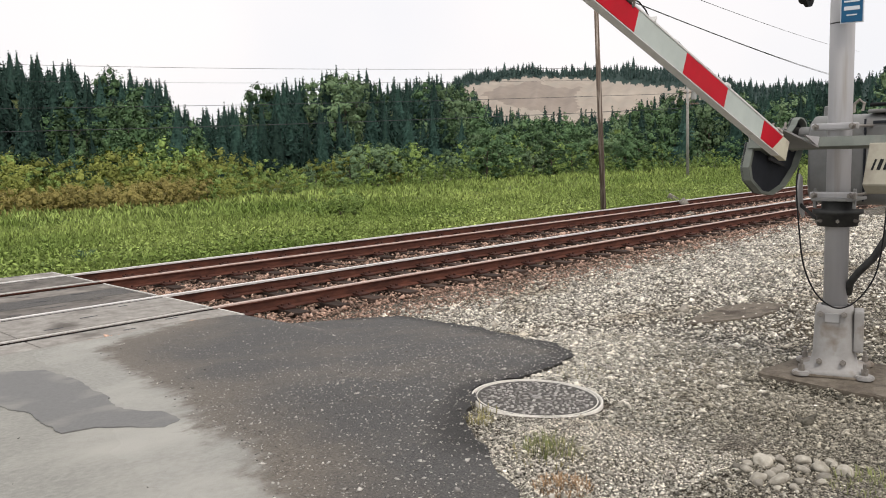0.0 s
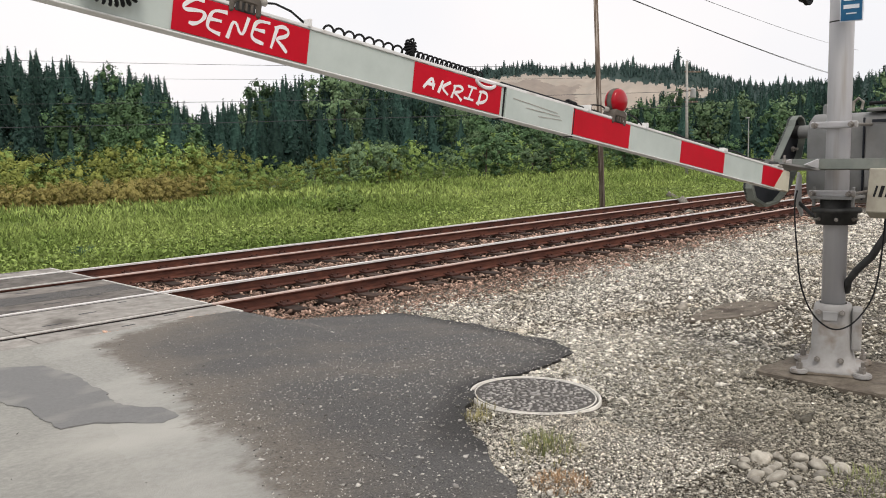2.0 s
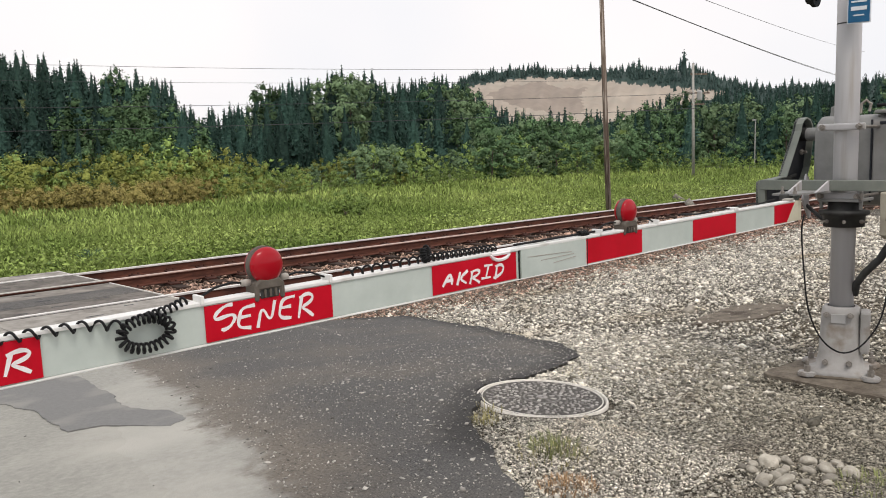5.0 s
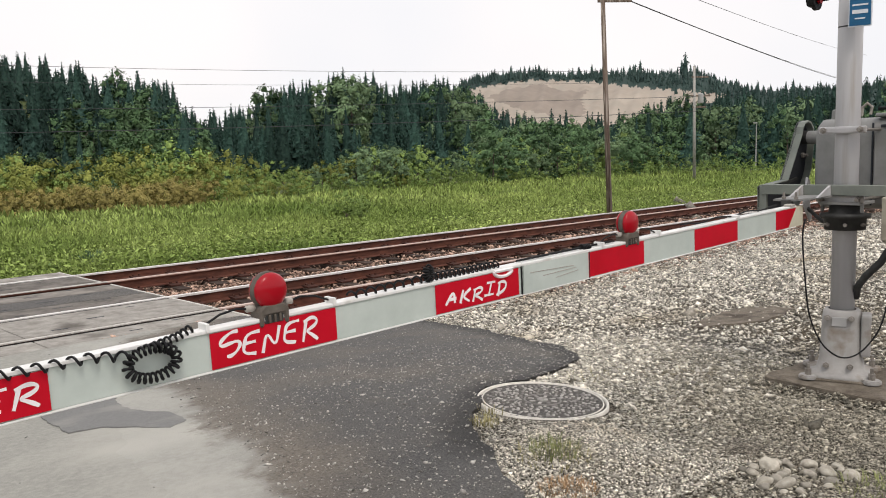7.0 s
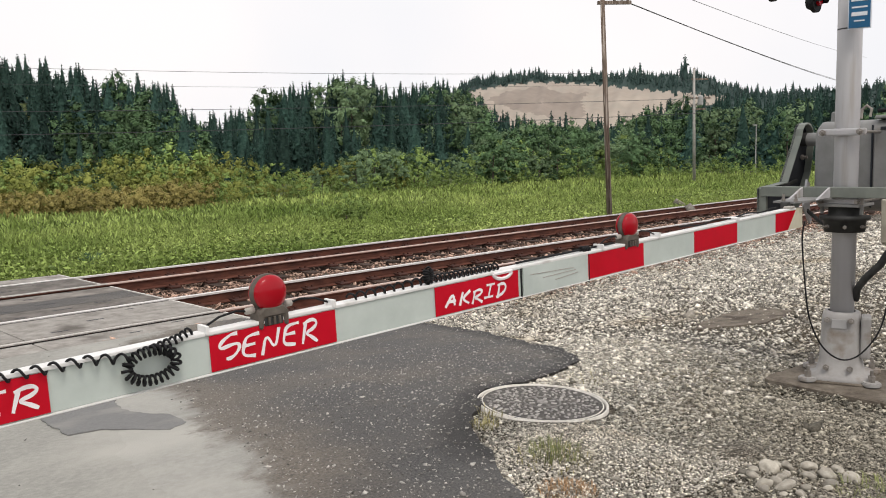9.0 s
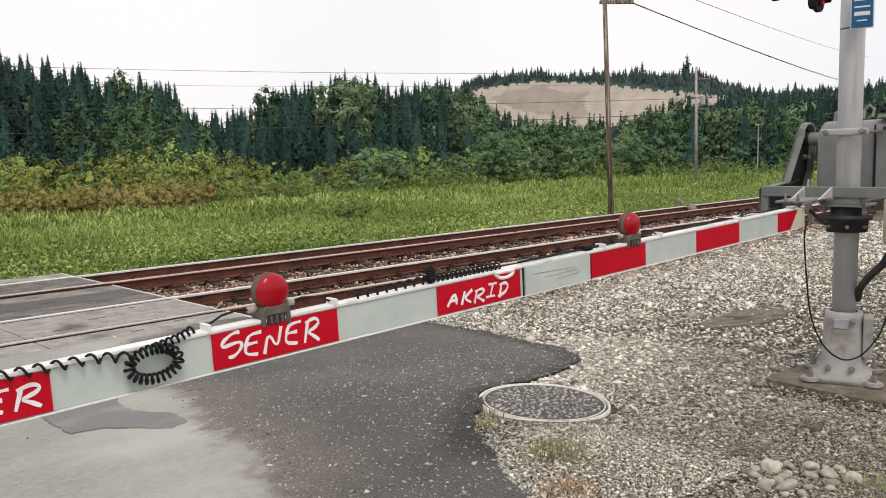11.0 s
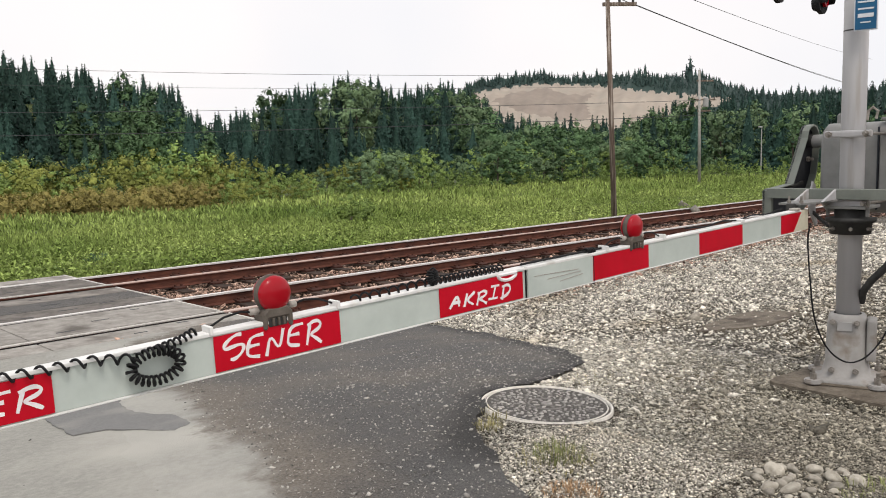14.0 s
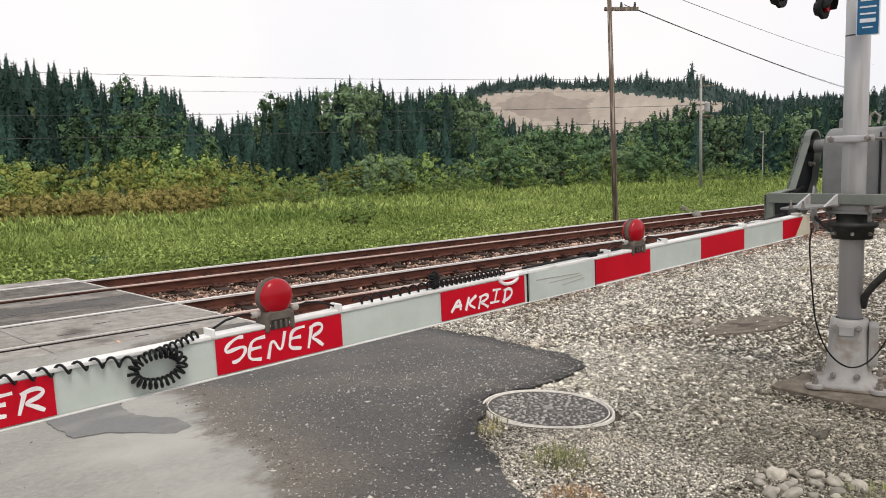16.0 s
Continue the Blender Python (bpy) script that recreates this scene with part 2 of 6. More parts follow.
M["arm_edge"] = surf("arm_edge_white", (0.68, 0.67, 0.65), (0.82, 0.81, 0.79), 8, 0.5, wear=(0.5, 0.47, 0.43), wear_scale=6, wear_at=0.66)
M["arm_red"] = surf("arm_red", (0.47, 0.003, 0.014), (0.58, 0.005, 0.022), 6, 0.5, 0.02, spec=0.15)
M["spray"] = surf("white_marker", (0.78, 0.72, 0.73), (0.9, 0.86, 0.86), 20, 0.6)
M["cream"] = surf("cream_end", (0.52, 0.48, 0.36), (0.62, 0.58, 0.46), 8, 0.6, wear=(0.35, 0.3, 0.22), wear_scale=9)
M["black"] = surf("black_rubber", (0.007, 0.007, 0.008), (0.018, 0.018, 0.019), 20, 0.6, spec=0.2)
M["seal"] = surf("flangeway_rubber", (0.006, 0.006, 0.006), (0.016, 0.015, 0.015), 12, 0.95, spec=0.03)
M["lamp_body"] = surf("lamp_housing", (0.075, 0.062, 0.05), (0.155, 0.132, 0.112), 14, 0.7, 0.1)
M["cast_base"] = surf("stained_cast_base", (0.29, 0.275, 0.26), (0.40, 0.385, 0.37), 6, 0.6, 0.15, wear=(0.21, 0.165, 0.125), wear_scale=5.5, wear_at=0.54)
M["knob"] = surf("pale_fitting", (0.30, 0.27, 0.24), (0.44, 0.41, 0.37), 14, 0.6)
M["pole_wood"] = surf("pole_wood", (0.075, 0.052, 0.040), (0.22, 0.165, 0.13), 40, 0.9, 0.4, wear=(0.42, 0.36, 0.31), wear_scale=16.0, wear_at=0.50, stretch=(1, 1, 0.05))
M["pole_grey"] = surf("grey_pole_wood", (0.30, 0.28, 0.26), (0.46, 0.44, 0.41), 5, 0.9, 0.3)
M["wire"] = surf("wire", (0.05, 0.05, 0.055), (0.08, 0.08, 0.085), 4, 0.6)
M["sign_blue"] = surf("sign_blue", (0.012, 0.10, 0.22), (0.022, 0.135, 0.27), 6, 0.45)
M["sign_white"] = surf("sign_white", (0.66, 0.7, 0.74), (0.78, 0.8, 0.84), 6, 0.5)
M["manhole"] = surf("cast_iron_cover", (0.045, 0.041, 0.037), (0.17, 0.157, 0.143), 60, 0.75, 0.6, metal=0.1, wear=(0.16, 0.147, 0.133), wear_scale=7)
M["rim"] = surf("worn_iron_rim", (0.58, 0.545, 0.49), (0.80, 0.76, 0.69), 18, 0.65, 0.2)
M["field"] = surf("field_soil", (0.045, 0.062, 0.02), (0.10, 0.125, 0.038), 1.2, 0.95, 0.4, wear=(0.13, 0.13, 0.045), wear_scale=0.15)
M["bare"] = surf("bare_earth", (0.31, 0.26, 0.215), (0.42, 0.36, 0.30), 0.03, 0.95, 0.0, wear=(0.34, 0.30, 0.25), wear_scale=0.05, wear_at=0.5)
M["bare_dark"] = surf("turned_earth", (0.230, 0.190, 0.159), (0.305, 0.253, 0.213), 0.04, 0.95, 0.0)
M["stud"] = surf("worn_iron_studs", (0.26, 0.243, 0.225), (0.46, 0.435, 0.405), 30, 0.7, metal=0.1, per_piece=0.1, per_thing=0.5)
M["chip"] = surf("asphalt_chips", (0.192, 0.180, 0.166), (0.504, 0.474, 0.432), 30, 0.85, per_piece=0.7, per_thing=0.0)
M["tar"] = surf("dark_tar", (0.05, 0.047, 0.043), (0.24, 0.228, 0.21), 110, 0.8, 0.8, bump_scale=150, per_piece=0.5, per_thing=0.0)
M["bark"] = surf("bark", (0.07, 0.055, 0.045), (0.16, 0.13, 0.105), 3, 0.95, 0.3)


def leafy(name, dark, light, tip=0.15, scale=0.6, tree=0.28):
    return surf(name, dark, light, scale, 0.75, 0.0, per_piece=tip, per_thing=tree, spec=0.12)


M["conifer"] = leafy("conifer_needles", (0.012, 0.032, 0.028), (0.044, 0.090, 0.067), 0.06, 34, 0.45)
# paler and bluer than the nearer needles: distance haze put into the colour
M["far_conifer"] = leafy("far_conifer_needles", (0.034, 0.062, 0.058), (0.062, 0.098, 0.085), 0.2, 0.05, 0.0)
# hill ground darker than its trees: the shade among them put into the colour
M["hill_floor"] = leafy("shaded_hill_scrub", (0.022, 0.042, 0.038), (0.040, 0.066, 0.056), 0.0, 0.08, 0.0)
M["wood_conifer"] = leafy("woodland_needles", (0.016, 0.039, 0.033), (0.045, 0.087, 0.066), 0.06, 1.6, 0.0)
M["broadleaf"] = leafy("broad_leaves", (0.043, 0.093, 0.045), (0.142, 0.229, 0.101), 0.05, 24, 0.38)
M["willow"] = leafy("grey_green_leaves", (0.080, 0.137, 0.070), (0.213, 0.300, 0.153), 0.05, 24, 0.26)
M["shrub_green"] = leafy("shrub_leaves", (0.095, 0.155, 0.041), (0.307, 0.411, 0.122), 0.06, 18, 0.30)
M["yellow_shrub"] = leafy("yellow_green_leaves", (0.114, 0.139, 0.032), (0.314, 0.332, 0.087), 0.06, 18, 0.25)
M["tan_shrub"] = leafy("tan_dry_shrub", (0.232, 0.196, 0.064), (0.406, 0.345, 0.120), 0.05, 18, 0.14)
M["weed"] = leafy("field_weeds", (0.130, 0.197, 0.044), (0.359, 0.433, 0.134), 0.58, 0.1, 0.0)
M["dry_grass"] = leafy("dry_grass", (0.30, 0.27, 0.12), (0.45, 0.40, 0.20), 0.4, 6, 0.1)
M["rust_grass"] = leafy("withered_orange_grass", (0.30, 0.19, 0.10), (0.50, 0.33, 0.20), 0.4, 6, 0.1)
M["moss"] = leafy("low_green_plants", (0.17, 0.19, 0.08), (0.30, 0.32, 0.14), 0.4, 6, 0.1)


def lens_material():
    m = bpy.data.materials.new("red_lens")
    m.use_nodes = True
    b = m.node_tree.nodes["Principled BSDF"]
    b.inputs["Base Color"].default_value = (0.36, 0.0015, 0.010, 1)
    b.inputs["Roughness"].default_value = 0.3
    b.inputs["Specular IOR Level"].default_value = 0.2
    b.inputs["Coat Weight"].default_value = 0.3
    b.inputs["Coat Roughness"].default_value = 0.05
    n, l = m.node_tree.nodes, m.node_tree.links
    co, v, bp = n.new("ShaderNodeTexCoord"), n.new("ShaderNodeTexVoronoi"), n.new("ShaderNodeBump")
    v.inputs["Scale"].default_value = 60
    bp.inputs["Strength"].default_value = 0.12
    l.new(co.outputs["Object"], v.inputs["Vector"])
    l.new(v.outputs["Distance"], bp.inputs["Height"])
    l.new(bp.outputs["Normal"], b.inputs["Normal"])
    return m


M["lens"] = lens_material()

# ---- building helpers ----
rng = np.random.default_rng(7)


def ob_from(name, bm, material):
    me = bpy.data.meshes.new(name)
    bm.normal_update()
    bm.to_mesh(me)
    bm.free()
    me.materials.append(material)
    return new(name, me)


def part(name, bm, material, parent, label="", smooth=False):
    ob = ob_from(name, bm, material)
    ob.parent = parent
    if label:
        ob["label"] = label
    if smooth:
        for f in ob.data.polygons:
            f.use_smooth = True
    return ob


def again(ob, parent, m=None):
    """A piece on the same mesh."""
    o = new(ob.name.split(".")[0], ob.data)
    o.parent = parent
    if m is not None:
        o.matrix_basis = m
    return o


def root(name, at=(0, 0, 0), label="", category="", group="", kind="", m=None):
    ob = new(name)
    ob.matrix_basis = m if m is not None else Matrix.Translation(at)
    return tagged(ob, label, category, group, kind)


def box(c, s, bevel=0.0, m=None, bm=None):
    bm = bm or bmesh.new()
    made = bmesh.ops.create_cube(bm, size=1)["verts"]
    t = Matrix.Translation(c) @ (m or Matrix()) @ Matrix.Diagonal((*s, 1))
    bmesh.ops.transform(bm, matrix=t, verts=made)
    if bevel:
        edges = list({e for v in made for e in v.link_edges})
        bmesh.ops.bevel(bm, geom=edges, offset=bevel, segments=2, affect="EDGES", profile=0.6)
    return bm


def rod(a, b, r, r2=None, n=16, bm=None, bevel=0.0):
    bm = bm or bmesh.new()
    a, b = Vector(a), Vector(b)
    made = bmesh.ops.create_cone(bm, cap_ends=True, segments=n, radius1=r, radius2=r if r2 is None else r2, depth=(b - a).length)["verts"]
    t = Matrix.Translation((a + b) / 2) @ (b - a).to_track_quat("Z", "Y").to_matrix().to_4x4()
    bmesh.ops.transform(bm, matrix=t, verts=made)
    if bevel:
        edges = [e for e in {e for v in made for e in v.link_edges} if any(len(f.verts) > 4 for f in e.link_faces)]
        bmesh.ops.bevel(bm, geom=edges, offset=bevel, segments=2, affect="EDGES")
    return bm


def tube(points, r, n=6, bm=None):
    bm = bm or bmesh.new()
    pts = [Vector(p) for p in points]
    rings, up = [], Vector((0.13, 0.29, 1)).normalized()
    for i, p in enumerate(pts):
        d = (pts[min(i + 1, len(pts) - 1)] - pts[max(i - 1, 0)]).normalized()
        side = d.cross(up)
        if side.length < 0.05:
            side = d.cross(Vector((1, 0, 0)))
        side.normalize()
        top = side.cross(d)
        rings.append([bm.verts.new(p + r * (math.cos(k * 2 * math.pi / n) * side + math.sin(k * 2 * math.pi / n) * top)) for k in range(n)])
    for a, b in zip(rings, rings[1:]):
        for k in range(n):
            bm.faces.new((a[k], a[(k + 1) % n], b[(k + 1) % n], b[k]))
    bm.faces.new(rings[0][::-1])
    bm.faces.new(rings[-1])
    return bm


def prism(outline, a, b, axis="y", bm=None, bevel=0.0):
    """An outline in the plane across axis, from a to b along it. axis y: outline in x, z; x: in y, z; z: in x, y."""
    bm = bm or bmesh.new()
    at = {"y": lambda p, t: (p[0], t, p[1]), "x": lambda p, t: (t, p[0], p[1]), "z": lambda p, t: (p[0], p[1], t)}[axis]
    lo, hi = [bm.verts.new(at(p, a)) for p in outline], [bm.verts.new(at(p, b)) for p in outline]
    faces = [bm.faces.new(lo), bm.faces.new(hi[::-1])]
    k = len(outline)
    for i in range(k):
        faces.append(bm.faces.new((lo[i], hi[i], hi[(i + 1) % k], lo[(i + 1) % k])))
    bmesh.ops.recalc_face_normals(bm, faces=faces)
    if bevel:
        bmesh.ops.bevel(bm, geom=list({e for f in faces for e in f.edges}), offset=bevel, segments=1, affect="EDGES")
    return bm


def lathe(profile, n=32, bm=None):
    """Radius and height pairs turned about z."""
    bm = bm or bmesh.new()
    rings = [[bm.verts.new((r * math.cos(k * 2 * math.pi / n), r * math.sin(k * 2 * math.pi / n), z)) for k in range(n)] for r, z in profile]
    for a, b in zip(rings, rings[1:]):
        for k in range(n):
            bm.faces.new((a[k], a[(k + 1) % n], b[(k + 1) % n], b[k]))
    bm.faces.new(rings[0][::-1])
    bm.faces.new(rings[-1])
    return bm


def soup(name, verts, faces, material):
    """A mesh from arrays: verts (n, 3), faces (m, 3 or 4)."""
    verts, faces = np.asarray(verts, np.float32), np.asarray(faces, np.int32)
    me = bpy.data.meshes.new(name)
    me.vertices.add(len(verts))
    me.vertices.foreach_set("co", verts.ravel())
    k = faces.shape[1]
    me.loops.add(faces.size)
    me.loops.foreach_set("vertex_index", faces.ravel())
    me.polygons.add(len(faces))
    me.polygons.foreach_set("loop_start", np.arange(0, faces.size, k, dtype=np.int32))
    me.update(calc_edges=True)
    me.materials.append(material)
    return me


def step(a, b, v):
    t = np.clip((np.asarray(v, float) - a) / (b - a), 0, 1)
    return t * t * (3 - 2 * t)


def mix(a, b, w):
    return a + (b - a) * w

# ---- the lie of the land ----
SKY_AZ = [10, 15.0, 17.1, 20.1, 22.4, 26.8, 29.9, 31.0, 32.9, 34.4, 36.6, 40.4, 42.0, 43.1, 44.2, 48.1, 52.2, 54.9, 56.6, 58.3, 60.2, 61.9, 62.9, 63.9, 67.9, 69.5, 72.5, 80]
SKY_EL = [4.4, 4.4, 4.3, 3.7, 3.5, 3.6, 3.3, 3.1, 2.4, 1.8, 2.2, 2.9, 3.3, 4.5, 5.3, 5.4, 5.8, 5.3, 4.8, 4.2, 3.3, 3.3, 4.7, 5.5, 6.0, 6.4, 6.9, 6.9]
HILL_AZ = [12, 16.1, 19.2, 22.4, 25.0, 26.8, 28.5, 30.7, 32.9, 34.7, 36.6, 38.5, 40.4, 42.3, 43.4, 45.0, 48]
HILL_EL = [3.6, 3.5, 3.4, 3.3, 3.4, 4.1, 4.75, 4.8, 4.95, 4.9, 4.85, 5.2, 5.2, 5.0, 4.8, 4.0, 3.2]
WOODS_NEAR, WOODS_FAR = 118.0, 285.0


def woods_rise(az):
    return np.maximum(0.0, np.tan(np.radians(np.interp(az, SKY_AZ, SKY_EL))) * WOODS_FAR - 9.5)


def lie(x, y):
    """Height of the ground."""
    x, y = np.asarray(x, float), np.asarray(y, float)
    road = 0.15 - 0.53 * step(2.0, 9.2, y)
    yard = 0.15 - 0.075 * np.clip(x - 3.2, 0, 3.5)
    yard = mix(yard, -0.62, step(3.2, 9.2, y))
    edge = 1.8 + 3.5 * step(3.0, 8.5, y)
    g = mix(yard, road, 1 - step(edge, edge + 1.0, x))
    g = mix(g, -0.665, step(9.3, 9.75, y) * step(-8, -6, y))
    g = mix(g, -1.2, step(16.2, 20.0, y))
    r, az = np.hypot(x, y), np.degrees(np.arctan2(y, x))
    g = g + step(WOODS_NEAR, WOODS_FAR, r) * np.where(y > 0, woods_rise(az), 6.0)
    return g


def spread(n, reach, tight):
    u = np.linspace(-1, 1, n)
    return reach * np.sinh(tight * u) / np.sinh(tight)


gx, gy = spread(201, 4200, 9.2) + 4.0, spread(201, 4200, 9.2) + 5.0
XX, YY = np.meshgrid(gx, gy)
ZZ = lie(XX, YY) - 0.004
near = np.clip(1 - np.hypot(XX - 4, YY - 4) / 12, 0, 1)
ZZ = ZZ + near * 0.012 * np.sin(XX * 5.1 + np.sin(YY * 3.7)) * np.sin(YY * 4.3)
idx = np.arange(XX.size).reshape(XX.shape)
quads = np.stack([idx[:-1, :-1], idx[:-1, 1:], idx[1:, 1:], idx[1:, :-1]], -1).reshape(-1, 4)
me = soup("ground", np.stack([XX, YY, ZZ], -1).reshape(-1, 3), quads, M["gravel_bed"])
me.materials.append(M["field"])
mid_y = YY[:-1, :-1].ravel() / 2 + YY[1:, 1:].ravel() / 2
mid_x = XX[:-1, :-1].ravel() / 2 + XX[1:, 1:].ravel() / 2
me.polygons.foreach_set("material_index", ((mid_y > 16.6) | (np.hypot(mid_x, mid_y) > 90)).astype(np.int32))
me.polygons.foreach_set("use_smooth", np.ones(len(quads), bool))
ground = tagged(new("ground", me), "grey gravel yard falling to the tracks, green field beyond", "ground", kind="structure")


def rough_outline(points, every=0.12, wobble=0.03, seed=1.0):
    out = []
    for a, b in zip(points, points[1:] + points[:1]):
        a, b = Vector((*a, 0)), Vector((*b, 0))
        k = max(1, int((b - a).length / every))
        for i in range(k):
            p = a.lerp(b, i / k)
            q = noise.noise_vector(Vector((p.x * 2.2, p.y * 2.2, seed))) * wobble * 2 + noise.noise_vector(Vector((p.x * 9, p.y * 9, seed))) * wobble
            out.append((p.x + q.x, p.y + q.y))
    return out


def draped(name, outline, lift, thick, material, cell=0.25):
    bm = bmesh.new()
    bm.faces.new([bm.verts.new((x, y, 0)) for x, y in outline])
    xs, ys = [p[0] for p in outline], [p[1] for p in outline]
    for axis, lo, hi in ((0, min(xs), max(xs)), (1, min(ys), max(ys))):
        v = lo + cell
        while v < hi:
            n = (1, 0, 0) if axis == 0 else (0, 1, 0)
            bmesh.ops.bisect_plane(bm, geom=bm.verts[:] + bm.edges[:] + bm.faces[:], plane_co=(v, v, 0), plane_no=n)
            v += cell
    bmesh.ops.recalc_face_normals(bm, faces=bm.faces[:])
    for f in bm.faces:
        if f.normal.z < 0:
            f.normal_flip()
    rim = [e for e in bm.edges if e.is_boundary]
    skirt = [g for g in bmesh.ops.extrude_edge_only(bm, edges=rim)["geom"] if isinstance(g, bmesh.types.BMVert)]
    low = set(skirt)
    for v in bm.verts:
        v.co.z = float(lie(v.co.x, v.co.y)) + lift - (thick if v in low else 0)
    bmesh.ops.triangulate(bm, faces=[f for f in bm.faces if len(f.verts) > 4])
    return ob_from(name, bm, material)


ROAD = [(-7.0, -6.0), (2.1, -6.0), (2.3, 1.6), (2.6, 2.6), (3.4, 5.0), (4.6, 7.5), (5.5, 8.6), (5.5, 9.29), (-9.0, 9.29), (-9.0, 2.0)]
DARK = [(5.55, 9.27), (6.3, 9.05), (6.85, 8.75), (7.3, 8.2), (7.15, 7.4), (6.7, 6.3), (6.1, 5.25), (5.74, 4.55), (5.45, 4.07), (5.14, 3.75), (4.85, 3.63), (4.34, 3.50), (3.96, 3.52), (3.66, 3.46), (3.38, 3.25), (3.02, 2.92), (2.88, 2.68), (2.75, 2.43), (2.57, 2.21), (2.3, 1.9), (2.0, 0.6), (1.2, 0.8), (1.5, 2.2), (1.75, 2.8), (1.97, 3.22), (2.18, 3.79), (2.3, 4.43), (2.5, 4.9), (2.65, 5.2), (2.83, 6.1), (3.05, 7.05), (3.27, 8.05), (3.40, 8.68), (4.0, 9.05), (4.7, 9.25)]
PATCH = [(1.5, 9.0), (2.39, 8.41), (2.70, 8.12), (2.71, 7.33), (2.49, 6.25), (2.34, 5.73), (2.33, 5.33), (2.42, 5.11), (2.35, 4.75), (2.20, 4.65), (2.09, 4.89), (1.96, 5.17), (1.80, 5.22), (1.85, 5.59), (1.91, 6.16), (1.91, 6.81), (1.2, 7.6)]
tagged(draped("road", rough_outline(ROAD, 0.5, 0.02), 0.018, 0.06, M["road"], 0.25), "worn light grey road surface running to the crossing", "road", kind="structure")
THIN = [(1.2, 0.8), (1.5, 2.2), (1.75, 2.8), (1.97, 3.22), (2.18, 3.79), (2.3, 4.43), (2.5, 4.9), (2.65, 5.2), (2.83, 6.1), (3.05, 7.05), (3.27, 8.05), (3.40, 8.68), (4.0, 9.05), (4.7, 9.25)]
dark_edge = rough_outline(DARK, 0.05, 0.045, 3.0)


def distance_to(line, x, y):
    best = np.full(len(x), 1e9)
    for (x0, y0), (x1, y1) in zip(line, line[1:]):
        dx, dy = x1 - x0, y1 - y0
        u = np.clip(((x - x0) * dx + (y - y0) * dy) / (dx * dx + dy * dy), 0, 1)
        best = np.minimum(best, np.hypot(x - x0 - u * dx, y - y0 - u * dy))
    return best


def apron():
    """The dark asphalt: a ragged broken edge in the gravel, a thin worn one over the road."""
    k = DARK.index((1.2, 0.8))
    wide = DARK[:k] + [(x - 0.5, y) for x, y in THIN[:-3]] + [(2.8, 8.7), (3.0, 9.2), (4.0, 9.275)]
    ob = draped("asphalt_apron", rough_outline(wide, 0.06, 0.04, 3.0), 0.0245, 0.08, M["apron"], 0.13)
    co = np.empty(len(ob.data.vertices) * 3, np.float32)
    ob.data.vertices.foreach_get("co", co)
    x, y = co[0::3].astype(float), co[1::3].astype(float)
    side = np.where(x > np.interp(y, [p[1] for p in THIN], [p[0] for p in THIN]), 1, -1)
    co[2::3] -= 0.006 * step(-0.22, -0.42, distance_to(THIN, x, y) * side)
    ob.data.vertices.foreach_set("co", co)
    for name, values in (("tar", distance_to(THIN, x, y) * side), ("rim", distance_to(DARK[2:17], x, y))):
        ob.data.attributes.new(name, "FLOAT", "POINT").data.foreach_set("value", values.astype(np.float32))
    tagged(ob, "dark coarse asphalt apron, ragged in the gravel and worn thin on the road", "asphalt", kind="structure")


tagged(draped("asphalt_patch", rough_outline(PATCH, 0.05, 0.022, 5.0), 0.0270, 0.03, M["patch"]), "smooth dark grey asphalt patch in the road", "asphalt", kind="structure")
apron()


def inside(poly, x, y):
    p = np.asarray(poly)
    hit = np.zeros(len(x), bool)
    for (x0, y0), (x1, y1) in zip(p, np.roll(p, -1, 0)):
        cross = (y0 > y) != (y1 > y)
        hit ^= cross & (x < (x1 - x0) * (y - y0) / (y1 - y0 + 1e-12) + x0)
    return hit


# a six-cornered lump of eight faces
ICO_V = np.array([(1, 0, 0), (-1, 0, 0), (0, 1, 0), (0, -1, 0), (0, 0, 1), (0, 0, -1)], float)
ICO_F = np.array([(0, 2, 4), (2, 1, 4), (1, 3, 4), (3, 0, 4), (2, 0, 5), (1, 2, 5), (3, 1, 5), (0, 3, 5)])


def stones(name, x, y, z, size, material, flat=0.6):
    """Loose stones, each a lumpy little solid."""
    n = len(x)
    v = np.repeat(ICO_V[None], n, 0) * rng.uniform(0.8, 1.35, (n, len(ICO_V), 1)) + rng.normal(0, 0.22, (n, len(ICO_V), 3))
    v *= np.stack([rng.uniform(0.8, 1.5, n), rng.uniform(0.7, 1.1, n), rng.uniform(flat - 0.15, flat + 0.2, n)], -1)[:, None]
    a = rng.uniform(0, 2 * np.pi, n)
    tilt = rng.normal(0, 0.35, n)
    c, s, ct, st = np.cos(a), np.sin(a), np.cos(tilt), np.sin(tilt)
    vx, vy, vz = v[..., 0] * ct[:, None] + v[..., 2] * st[:, None], v[..., 1], -v[..., 0] * st[:, None] + v[..., 2] * ct[:, None]
    v = np.stack([vx * c[:, None] - vy * s[:, None], vx * s[:, None] + vy * c[:, None], vz], -1) * size[:, None, None]
    v += np.stack([x, y, z], -1)[:, None]
    f = ICO_F[None] + (np.arange(n) * len(ICO_V))[:, None, None]
    return new(name, soup(name, v.reshape(-1, 3), f.reshape(-1, 3), material))


